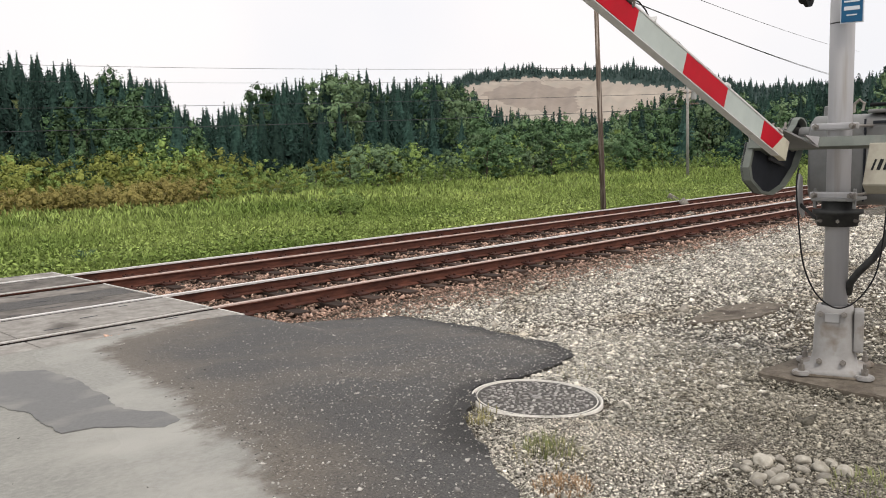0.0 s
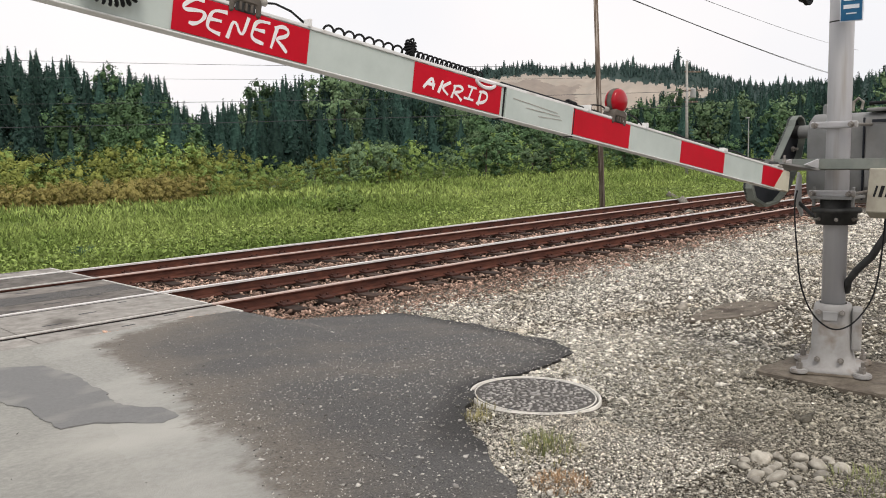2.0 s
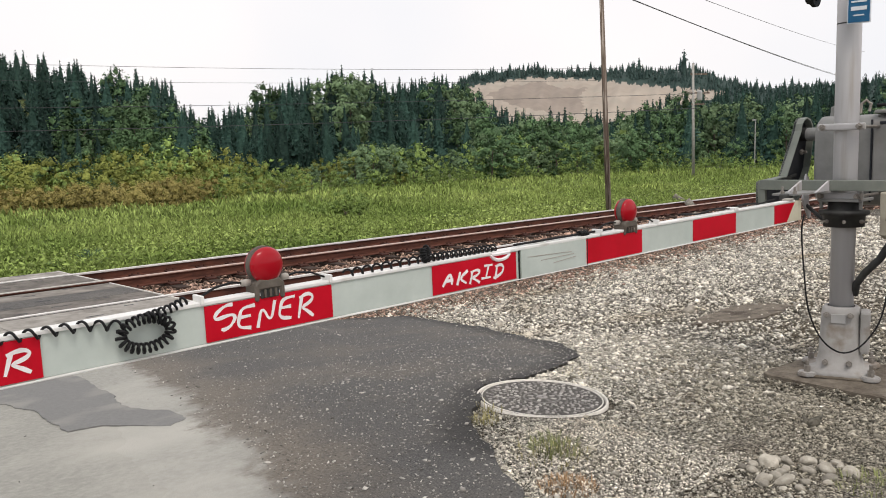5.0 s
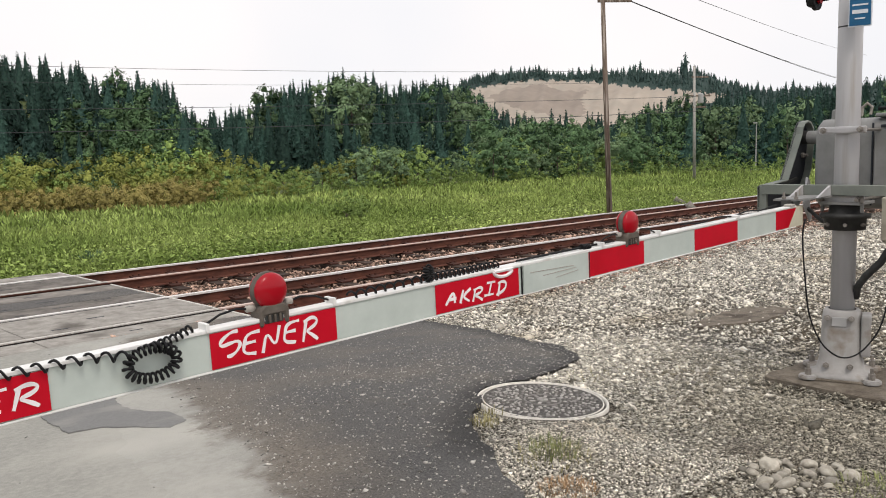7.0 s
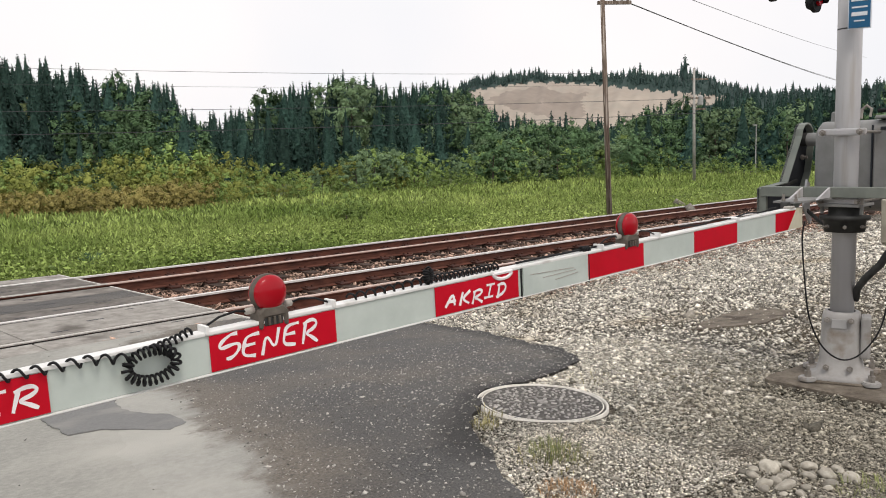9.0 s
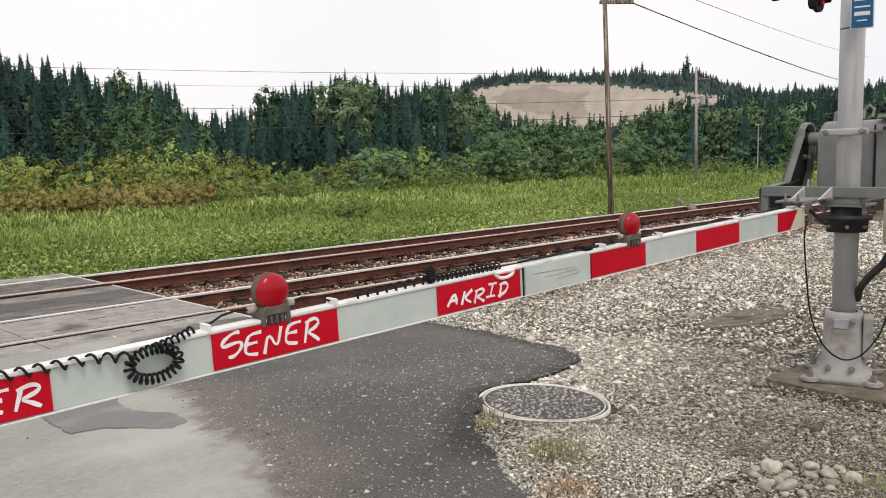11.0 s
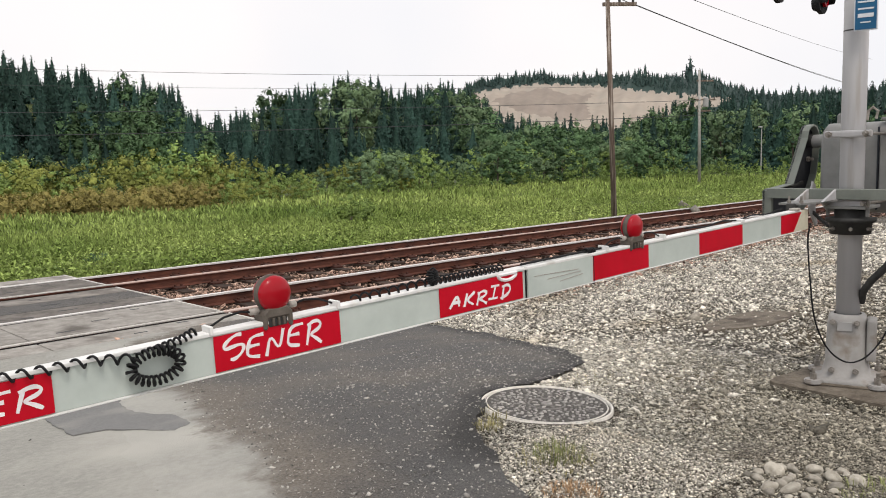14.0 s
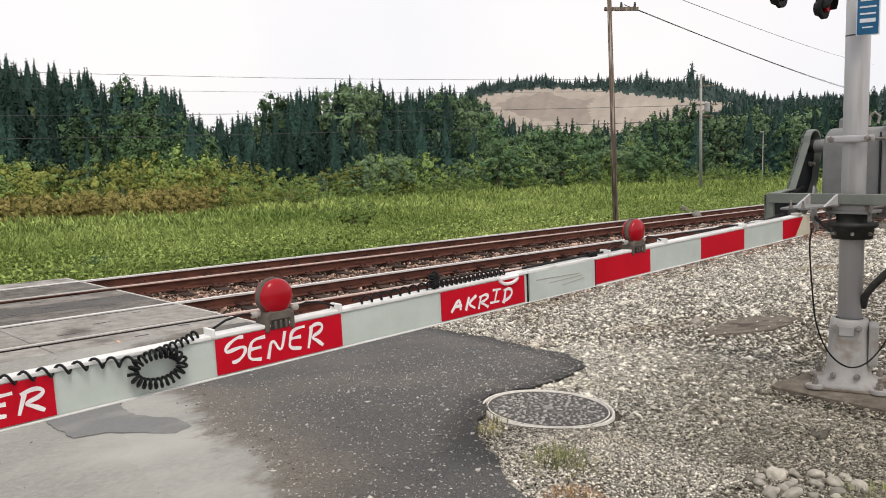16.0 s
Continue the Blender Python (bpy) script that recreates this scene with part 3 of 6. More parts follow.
def scatter(n, x0, x1, y0, y1, power=1.0):
    x, y = x0 + (x1 - x0) * rng.uniform(0, 1, n) ** power, rng.uniform(y0, y1, n)
    ok = ~inside(dark_edge, x, y) & ~inside(ROAD, x, y) & (np.hypot(x - 3.833, y - 3.084) > 0.43)
    ok &= ~((np.abs(x - 5.72) < 0.42) & (np.abs(y - 1.95) < 0.42))
    ok &= (np.hypot(x, y) > 2.7) & (y > 0.24 * x)
    return x[ok], y[ok]


# fine gravel near, coarser towards the tracks
x, y = scatter(185000, 2.0, 6.6, 0.7, 4.8)
size = rng.lognormal(math.log(0.0044), 0.42, len(x)) * (1 + 0.6 * step(3.8, 6.4, x + 0.5 * (y - 2)))
dirty = x - 1.3 * (y - 1.2) > 2.7 + rng.normal(0, 0.6, len(x))
for some, label, material in ((~dirty, "fine grey crushed gravel", "stone"), (dirty, "fine dirty brown-grey gravel round the heap of cobbles", "dirty_stone")):
    tagged(stones("gravel", x[some], y[some], lie(x[some], y[some]) + size[some] * 0.25, size[some], M[material], 0.5), label, "gravel", kind="stuff")
x, y = scatter(9000, 2.4, 3.7, 1.7, 2.75)
size = rng.lognormal(math.log(0.0042), 0.35, len(x))
tagged(stones("gravel", x, y, lie(x, y) + size * 0.6 + 0.002, size, M["pale_stone"]), "fine pale gravel along the asphalt's edge", "gravel", kind="stuff")
x, y = scatter(125000, 3.6, 26.0, 1.0, 9.75, 1.6)
keep = (rng.uniform(0, 1, len(x)) < np.clip(1.25 - x / 30, 0.25, 1)) & (np.hypot(x, y) > 5.2 + rng.normal(0, 0.6, len(x)))
x, y = x[keep], y[keep]
size = rng.lognormal(math.log(0.0084), 0.42, len(x)) * (1 + 0.055 * x)
rusty = (y > 8.3 + rng.normal(0, 0.45, len(x)) + 0.05 * np.abs(x - 9)) & (x < 24)
dull = ~rusty & (y < 2.5 + rng.normal(0, 0.45, len(x)) + 0.05 * (x - 5))
for some, name, label, material in ((dull, "coarse_gravel", "coarse grey-brown gravel round the mast", "dirty_stone"), (~rusty & ~dull, "ballast", "coarse pale ballast stones beside the track", "pale_stone"), (rusty, "rusty_ballast", "rust-stained ballast stones along the rail", "rusty_stone")):
    tagged(stones(name, x[some], y[some], lie(x[some], y[some]) + size[some] * 0.3, size[some], M[material], 0.48), label, "ballast", kind="stuff")
# gravel banked up against the footing
n = 2600
side, along, out = rng.integers(0, 2, n), rng.uniform(-0.5, 0.5, n), np.abs(rng.normal(0, 0.05, n))
x, y = np.where(side == 0, 5.778 - 0.405 - out, 5.778 + along), np.where(side == 0, 1.979 + along, 1.979 - 0.425 - out)
size = rng.lognormal(math.log(0.0075), 0.4, n)
tagged(stones("gravel", x, y, lie(x, y) + np.maximum(0.0, 0.055 - 0.6 * out) * rng.uniform(0.2, 1, n), size, M["dirty_stone"], 0.5), "dirty gravel banked against the concrete footing", "gravel", kind="stuff")
n = 44000
x, y = 5.6 + 70 * rng.uniform(0, 1, n) ** 1.7, rng.uniform(9.2, 16.4, n)
tracks = np.minimum(np.abs(y - 10.8), np.abs(y - 14.45))
size = rng.lognormal(math.log(0.022), 0.35, n) * (1 + 0.012 * x)
z = np.where(tracks < 1.25, -0.603, -0.61 + 0.03 * step(1.25, 1.6, tracks)) + rng.normal(0, 0.014, n)
z = np.where(y > 15.9, z - 0.25 * (y - 15.9), z)
tagged(stones("track_ballast", x, y, z, size, M["rusty_stone"]), "rust-stained ballast between the rails", "ballast", kind="stuff")

# ---- crossing panels and tracks ----
RAIL_TOP, PANEL_END = -0.38, 5.55
NEAR_RAILS, FAR_RAILS = (10.06, 11.565), (13.715, 15.22)
crossing = root("crossing_deck", label="concrete level crossing panels with rails set in grooves", category="crossing", kind="structure")
STRIPS = [(9.30, 9.93, "concrete"), (10.20, 11.46, "concrete"), (11.70, 12.28, "deck_dark"), (12.30, 13.00, "asphalt"), (13.02, 13.62, "deck_dark"), (13.86, 15.10, "deck_dark"), (15.34, 15.97, "concrete")]
for y0, y1, kind in STRIPS:
    x1 = PANEL_END
    while x1 > -9:
        x0 = x1 - 2.43
        bm = box(((x0 + x1) / 2, (y0 + y1) / 2, RAIL_TOP - 0.09), (2.415, y1 - y0, 0.16), 0.012)
        panel = part("panel", bm, M[kind], crossing)
        for u, v in ((0.2, 0.16), (0.72, 0.84), (0.45, 0.5)):
            w = rng.uniform(0.12, 0.3)
            part("lifting_slot", box((x0 + 2.4 * u, y0 + (y1 - y0) * v, RAIL_TOP - 0.0095), (w, 0.035, 0.004), 0.001), M["dark_inside"], panel, "dark lifting slot")
        x1 = x0
    part("end_strip", box((PANEL_END + 0.02, (y0 + y1) / 2, RAIL_TOP - 0.085), (0.035, y1 - y0, 0.16), 0.006), M["edge_steel"], crossing, "pale steel end strip")
for y in NEAR_RAILS + FAR_RAILS:
    for y0, y1 in ((y - 0.125, y - 0.040), (y + 0.040, y + 0.112)):
        part("rubber_seal", box(((PANEL_END - 9) / 2, (y0 + y1) / 2, RAIL_TOP - 0.065), (PANEL_END + 9, y1 - y0, 0.10), 0.006), M["seal"], crossing, "black rubber flangeway filler")
part("edge_strip", box((-1.7, 9.285, RAIL_TOP - 0.085), (14.5, 0.03, 0.16), 0.005), M["edge_steel"], crossing, "pale steel edge strip")
part("deck_bed", box((-1.75, 12.6, RAIL_TOP - 0.23), (14.4, 6.7, 0.10)), M["dark_inside"], crossing, "dark bed under the panels")

PROFILE = [(-0.075, -0.178), (0.075, -0.178), (0.075, -0.167), (0.012, -0.147), (0.009, -0.045), (0.036, -0.033), (0.036, -0.006), (0.030, -0.001), (-0.030, -0.001), (-0.036, -0.006), (-0.036, -0.033), (-0.009, -0.045), (-0.012, -0.147), (-0.075, -0.167)]


HEAD = {"worn_rail": 0.033, "dull_head": 0.022}


def track(name, label, rails, head, rise):
    t = root(name, label=label, category="railway track", group="railway tracks", kind="structure")
    for k, y in enumerate(rails):
        top = RAIL_TOP + rise[k]
        rail = part("rail", prism([(y + a, top + b) for a, b in PROFILE], -9, 190, "x"), M["rust"], t, "rust-brown steel rail")
        if head[k] != "worn_rail":
            part("rail_head", box(((PANEL_END - 9) / 2, y, top - 0.006), (PANEL_END + 9, 0.0755, 0.016), 0.003), M["stud"], rail, "dull grey rail top in the deck")
        x0 = -9 if head[k] == "worn_rail" else PANEL_END
        part("rail_head", box(((x0 + 190) / 2, y, top - HEAD[head[k]] / 2 + 0.002), (190 - x0, 0.0755, HEAD[head[k]]), 0.004), M[head[k]], rail, "worn rail running surface")
    y_mid, low = sum(rails) / 2, RAIL_TOP - 0.178
    tie = plate = None
    i = 0
    while i < 92:
        x = 5.98 + 0.69 * i
        jog = rng.normal(0, 0.015)
        if tie is None:
            tie = part("tie", box((0, 0, 0), (0.23, 2.62, 0.18), 0.015), M["tie"], t)
            plate = part("tie_plate", prism([(-0.21, 0), (0.21, 0), (0.21, 0.026), (0.10, 0.04), (-0.10, 0.04), (-0.21, 0.026)], -0.1, 0.1, "x"), M["tie_plate"], t)
            for sx in (-0.06, 0.06):
                for sy in (-0.10, 0.10):
                    bm = bmesh.new()
                    bm.from_mesh(plate.data)
                    box((sx, sy, 0.045), (0.028, 0.034, 0.05), bm=bm)
                    bm.to_mesh(plate.data)
                    bm.free()
            first, first_plate = tie, plate
        else:
            first, first_plate = again(tie, t), again(plate, t)
        first.matrix_basis = pose(x + jog, y_mid, low - 0.105 + 0.013, 0, 0, rng.normal(0, 0.4))
        first_plate.matrix_basis = Matrix.Translation((x + jog, rails[0], low + 0.0035))
        again(plate, t, Matrix.Translation((x + jog, rails[1], low + 0.0035)))
        i += 1
    return t


track("railway_track", "near railway track with rusty rails on wooden ties", NEAR_RAILS, ("dull_head", "worn_rail"), (0, 0))
track("railway_track", "far railway track with rusty rails on wooden ties", FAR_RAILS, ("dull_head", "worn_rail"), (0.03, 0.0))

# ---- iron cover in the gravel ----
def iron_cover():
    c = root("manhole_cover", m=pose(3.833, 3.084, float(lie(3.833, 3.084)) + 0.010, 1.0, 2.6, -20), label="round cast-iron utility cover with a pale worn rim", category="manhole cover")
    part("rim", lathe([(0.384, -0.05), (0.385, 0.010), (0.389, 0.013), (0.398, 0.012), (0.401, -0.05)], 64), M["rim"], c, "pale worn iron ring", True)
    part("lid", lathe([(0.378, -0.04), (0.378, 0.004), (0.373, 0.007), (0.01, 0.007)], 64), M["manhole"], c, "dark pebbled iron lid")
    part("boss_ring", lathe([(0.104, 0.004), (0.106, 0.012), (0.114, 0.012), (0.117, 0.004)], 40), M["stud"], c, "worn centre ring")
    part("boss", lathe([(0.035, 0.004), (0.033, 0.014), (0.012, 0.014), (0.010, 0.006)], 20), M["stud"], c, "worn centre boss")
    lug = None
    for k in range(8):
        a = k * math.pi / 4
        m = pose(0.072 * math.cos(a), 0.072 * math.sin(a), 0.009, 0, 0, math.degrees(a))
        if lug is None:
            lug = part("lug", box((0, 0, 0), (0.034, 0.018, 0.006), 0.002), M["stud"], c, "small raised lug")
            lug.matrix_basis = m
        else:
            again(lug, c, m)
    part("inner_ring", lathe([(0.362, 0.004), (0.363, 0.011), (0.369, 0.011), (0.371, 0.004)], 64), M["rim"], c, "thin pale ring")
    stud = None
    for k in range(290):
        r, a = math.sqrt(0.128 ** 2 + (0.338 ** 2 - 0.128 ** 2) * (k + 0.5) / 290), k * 2.39996 + rng.normal(0, 0.05)
        m = pose(r * math.cos(a), r * math.sin(a), 0.008, 0, 0, rng.uniform(0, 90)) @ Matrix.Diagonal((rng.uniform(0.6, 1.3), rng.uniform(0.6, 1.3), 1, 1))
        if stud is None:
            stud = part("stud", box((0, 0, 0), (0.021, 0.015, 0.008), 0.003), M["stud"], c)
            stud.matrix_basis = m
        else:
            again(stud, c, m)
    for a in (35, 215):
        part("pick_hole", box((0.35 * math.cos(radians(a)), 0.35 * math.sin(radians(a)), 0.0075), (0.04, 0.025, 0.003), 0.001, Matrix.Rotation(radians(a), 4, "Z")), M["dark_inside"], c)


iron_cover()

# ---- signal mast ----
MX, MY = 5.75, 2.039
mast = root("signal_mast", (MX, MY, 0.0), "grey painted crossing signal mast bolted to a concrete footing", "signal mast")


def bolt_at(parent, x, y, z, way, r=0.016):
    d = Vector(way).normalized()
    bm = rod((x, y, z), Vector((x, y, z)) + d * 0.016, r, n=6)
    rod(Vector((x, y, z)) + d * 0.014, Vector((x, y, z)) + d * 0.045, r * 0.55, n=8, bm=bm)
    return part("bolt", bm, M["bolt"], parent)


def build_mast():
    part("pole", rod((0, 0, 0.09), (0, 0, 3.6), 0.075, n=40), M["paint_light"], mast, smooth=True)
    part("pole_seam", lathe([(0.073, 2.37), (0.0755, 2.372), (0.0755, 2.38), (0.073, 2.382)], 40), M["iron"], mast, "dark joint ring")
    turn = Matrix.Rotation(radians(18), 4, "Z")
    # two-part cast base: rounded foot with lugs, wide sleeve above
    bm = bmesh.new()
    rings = []
    for z, hx, hy, k in ((0.075, 0.20, 0.20, 5.0), (0.10, 0.20, 0.20, 5.0), (0.115, 0.150, 0.150, 4.0), (0.20, 0.132, 0.132, 3.4), (0.46, 0.122, 0.122, 3.0), (0.505, 0.116, 0.116, 3.0), (0.52, 0.104, 0.104, 2.6), (0.522, 0.085, 0.085, 2.2)):
        ring = []
        for i in range(40):
            a = i * 2 * math.pi / 40
            c, s = math.cos(a), math.sin(a)
            f = (abs(c) ** k + abs(s) ** k) ** (-1 / k)
            ring.append(bm.verts.new(turn @ Vector((hx * f * c, hy * f * s, z))))
        rings.append(ring)
    for a, b in zip(rings, rings[1:]):
        for i in range(40):
            bm.faces.new((a[i], a[(i + 1) % 40], b[(i + 1) % 40], b[i]))
    base = part("base_casting", bm, M["cast_base"], mast, "stained grey cast split base", True)
    for sx in (-1, 1):
        for sy in (-1, 1):
            p = turn @ Vector((sx * 0.19, sy * 0.19, 0))
            part("lug", rod((p.x, p.y, 0.066), (p.x, p.y, 0.094), 0.058, n=20, bevel=0.006), M["cast_base"], base)
            part("anchor_nut", rod((p.x, p.y, 0.09), (p.x, p.y, 0.135), 0.022, n=6), M["bolt"], base, "rusty anchor nut")
            part("anchor_bolt", rod((p.x, p.y, 0.13), (p.x, p.y, 0.17), 0.012, n=10), M["bolt"], base)
    for s in (-1, 1):
        for z in (0.475, 0.155):
            p = turn @ Vector((-0.126 - 0.012 * (z < 0.3), s * 0.072 + 0.012, z))
            bolt_at(base, p.x, p.y, p.z, turn @ Vector((-1, 0, 0.1)), 0.021)
    p = turn @ Vector((-0.126, 0.012, 0.45))
    part("name_plate", box(p, (0.008, 0.09, 0.06), 0.002, turn), M["paint_grey"], base)
    p = turn @ Vector((-0.03, -0.148, 0.36))
    part("door_cover", box(p, (0.16, 0.06, 0.28), 0.015, turn), M["cast_base"], base, "light grey cover plate")
    part("grout", box((0, 0, 0.068), (0.44, 0.44, 0.016), 0.006, turn), M["slab"], mast, "stained grout pad")
    # collar and clamps
    part("collar", lathe([(0.073, 1.055), (0.126, 1.057), (0.131, 1.128), (0.156, 1.140), (0.156, 1.164), (0.102, 1.168), (0.099, 1.236), (0.073, 1.238)], 36), M["iron"], mast, "dark cast collar", True)
    for a in (150, 200, 250):
        q = Vector((math.cos(radians(a)), math.sin(radians(a)), 0))
        bolt_at(mast, q.x * 0.128, q.y * 0.128, 1.095, q, 0.013)
    for z in (1.262, 1.712):
        clamp = part("clamp", box((-0.088, 0.0, z), (0.026, 0.30, 0.046), 0.012), M["paint_light"], mast, "pale bolted clamp bar")
        for s in (-0.115, 0.115):
            bolt_at(clamp, -0.10, s, z, (-1, 0, 0), 0.021)
            part("clamp_rod", rod((-0.09, s, z), (0.30, s, z), 0.010, n=8), M["bolt"], clamp)
    part("bracket", box((0.02, 0.0, 1.235), (0.28, 0.26, 0.02), 0.004), M["box_grey"], mast)
    for s in (-0.125, 0.125):
        part("stay", box((-0.06, s, 1.24), (0.02, 0.02, 0.13), 0.004), M["box_grey"], mast)
    # blue notice, its lettering too small to read
    sign = part("notice", box((-0.125, -0.100, 2.505), (0.006, 0.135, 0.30), 0.002, Matrix.Rotation(radians(12), 4, "Z")), M["sign_white"], mast, "white-edged blue notice plate")
    part("blue_field", box((-0.129, -0.100, 2.505), (0.004, 0.122, 0.287), 0.001, Matrix.Rotation(radians(12), 4, "Z")), M["sign_blue"], sign, "blue notice face")
    for k, (w, h) in enumerate(((0.09, 0.012), (0.085, 0.012), (0.095, 0.010), (0.09, 0.010), (0.09, 0.024), (0.06, 0.008))):
        part("text_bar", box((-0.1325, -0.100, 2.615 - 0.042 * k), (0.002, w, h), 0.0, Matrix.Rotation(radians(12), 4, "Z")), M["sign_white"], sign, "pale line of unreadable lettering")
    # flexible conduit
    part("conduit", tube([(0.02, -0.075, 0.60), (-0.02, -0.10, 0.68), (-0.06, -0.16, 0.76), (-0.06, -0.25, 0.86), (-0.03, -0.32, 1.0), (0.05, -0.34, 1.15), (0.20, -0.32, 1.25)], 0.024, 10), M["iron"], mast, "dark flexible conduit", True)
    # flashing-light pair on a cross-arm
    part("cross_arm", rod((0.05, 0.0, 2.80), (-1.85, 0.0, 2.80), 0.03, n=16), M["paint_light"], mast)
    for x in (-0.50, -1.10):
        unit = part("flasher", rod((x, 0.04, 2.500), (x, 0.016, 2.500), 0.066, n=48), M["black"], mast, "black round signal background")
        part("lamp_housing", rod((x, 0.04, 2.500), (x, 0.075, 2.500), 0.055, 0.04, n=28), M["black"], unit)
        part("lens", rod((x, 0.014, 2.500), (x, -0.004, 2.500), 0.028, n=28), M["lens"], unit, "red signal lens")
        bm = bmesh.new()
        top, out = [], []
        for i in range(17):
            a = radians(-10 + i * 200 / 16)
            top.append((bm.verts.new((x + 0.050 * math.cos(a), 0.012, 2.500 + 0.050 * math.sin(a))), bm.verts.new((x + 0.050 * math.cos(a), -0.05 + 0.02 * (1 - math.sin(a)), 2.500 + 0.050 * math.sin(a)))))
            out.append((bm.verts.new((x + 0.055 * math.cos(a), 0.012, 2.500 + 0.055 * math.sin(a))), bm.verts.new((x + 0.055 * math.cos(a), -0.05 + 0.02 * (1 - math.sin(a)), 2.500 + 0.055 * math.sin(a)))))
        for i in range(16):
            bm.faces.new((top[i][0], top[i + 1][0], top[i + 1][1], top[i][1]))
            bm.faces.new((out[i][0], out[i][1], out[i + 1][1], out[i + 1][0]))
            bm.faces.new((top[i][1], top[i + 1][1], out[i + 1][1], out[i][1]))
        part("stem", rod((x, 0.06, 2.54), (x, 0.02, 2.80), 0.018, n=10), M["black"], unit)
        part("hood", bm, M["black"], unit, "black lamp hood")
    part("cable_eye", tube([(0.10, -0.05, 1.80), (0.10, -0.055, 1.86), (0.10, -0.085, 1.885), (0.10, -0.115, 1.86), (0.10, -0.105, 1.81)], 0.010, 8), M["knob"], mast)
    part("top_rod", rod((0.2, -0.12, 1.85), (0.22, -0.55, 1.86), 0.012, n=8), M["black"], mast)


build_mast()
slab = root("concrete_footing", m=pose(5.778, 1.979, -0.02, 0, 0, -5), label="weathered brown concrete footing slab in the gravel", category="footing")
slab_bm = box((0, 0, 0), (0.80, 0.84, 0.16))
bmesh.ops.subdivide_edges(slab_bm, edges=slab_bm.edges[:], cuts=14, use_grid_fill=True)
for v in slab_bm.verts:
    edge = sum(abs(abs(a) - h) < 0.002 for a, h in ((v.co.x, 0.40), (v.co.y, 0.42), (v.co.z, 0.08)))
    q = noise.noise_vector(v.co * 7)
    v.co += q * (0.004 if edge == 1 else 0.016) - (v.co.normalized() * 0.014 if edge > 1 else Vector())
part("slab", slab_bm, M["slab"], slab)

# ---- gate mechanism ----
gear = root("gate_mechanism", (6.29, 2.02, 1.2), "grey weathered gate mechanism box fixed to the mast", "gate mechanism")


def build_gear():
    def shell(y0, y1, z0, z1, x0, x1, name, label, k=6.0):
        bm = bmesh.new()
        rings = []
        for y, f in ((y0, 0.90), (y0 + 0.03, 1.0), (y1 - 0.03, 1.0), (y1, 0.90)):
            ring = []
            for i in range(48):
                a = i * 2 * math.pi / 48
                c, s = math.cos(a), math.sin(a)
                q = (abs(c) ** k + abs(s) ** k) ** (-1 / k) * f
                ring.append(bm.verts.new(((x0 + x1) / 2 + (x1 - x0) / 2 * q * c, y, (z0 + z1) / 2 + (z1 - z0) / 2 * q * s)))
            rings.append(ring)
        for a, b in zip(rings, rings[1:]):
            for i in range(48):
                bm.faces.new((a[i], b[i], b[(i + 1) % 48], a[(i + 1) % 48]))
        bm.faces.new(rings[0])
        bm.faces.new(rings[-1][::-1])
        bmesh.ops.recalc_face_normals(bm, faces=bm.faces[:])
        return part(name, bm, M["box_grey"], gear, label, True)

    shell(-0.55, 0.345, -0.03, 0.60, -0.25, 0.28, "case", "grey mechanism case")
    part("cover", box((-0.262, -0.28, 0.30), (0.03, 0.44, 0.44), 0.012), M["box_grey"], gear, "flat grey case cover")
    part("case_seam", box((-0.256, -0.045, 0.28), (0.012, 0.012, 0.56), 0.002), M["dark_inside"], gear, "dark case joint")
    part("cap", lathe([(0.072, 0.595), (0.068, 0.66), (0.058, 0.668)], 24), M["box_grey"], gear, "grey filler cap").matrix_basis = Matrix.Translation((-0.08, 0.22, 0))
    part("shaft", rod((0, 0.33, 0.478), (0, 0.58, 0.478), 0.048, n=24), M["box_grey"], gear, "steel shaft")
    part("hub", rod((0, 0.32, 0.478), (0, 0.37, 0.478), 0.085, n=28, bevel=0.01), M["box_grey"], gear)
    part("lid", box((-0.02, -0.28, 0.612), (0.44, 0.46, 0.025), 0.01), M["box_grey"], gear, "grey case lid")
    part("handle", tube([(-0.24, -0.30, 0.60), (-0.255, -0.30, 0.625), (-0.255, -0.42, 0.63), (-0.24, -0.42, 0.60)], 0.007), M["black"], gear)
    blade = part("support_blade", prism([(-0.40, 0.20), (-0.35, 0.17), (-0.345, 0.0), (-0.30, -0.10), (-0.33, -0.12), (-0.42, -0.03), (-0.45, 0.02)], 0.325, 0.340, "y", bevel=0.003), M["paint_light"], gear, "pale steel support blade")
    part("strut", tube([(-0.38, 0.332, -0.02), (-0.46, 0.20, -0.10), (-0.50, 0.12, -0.13)], 0.013, 8), M["iron"], blade)
    part("slot", box((-0.27, -0.18, 0.535), (0.02, 0.16, 0.022), 0.004), M["dark_inside"], gear, "dark slot")


build_gear()

# ---- the moving gate ----
SHAFT = Vector((6.274, 2.170, 1.678))
ARM_YAW = -2.03
gate = root("crossing_gate", SHAFT, "red and white striped crossing gate arm with red lamps", "crossing gate")
ARM_LOW, ARM_HIGH = -0.534, -0.419


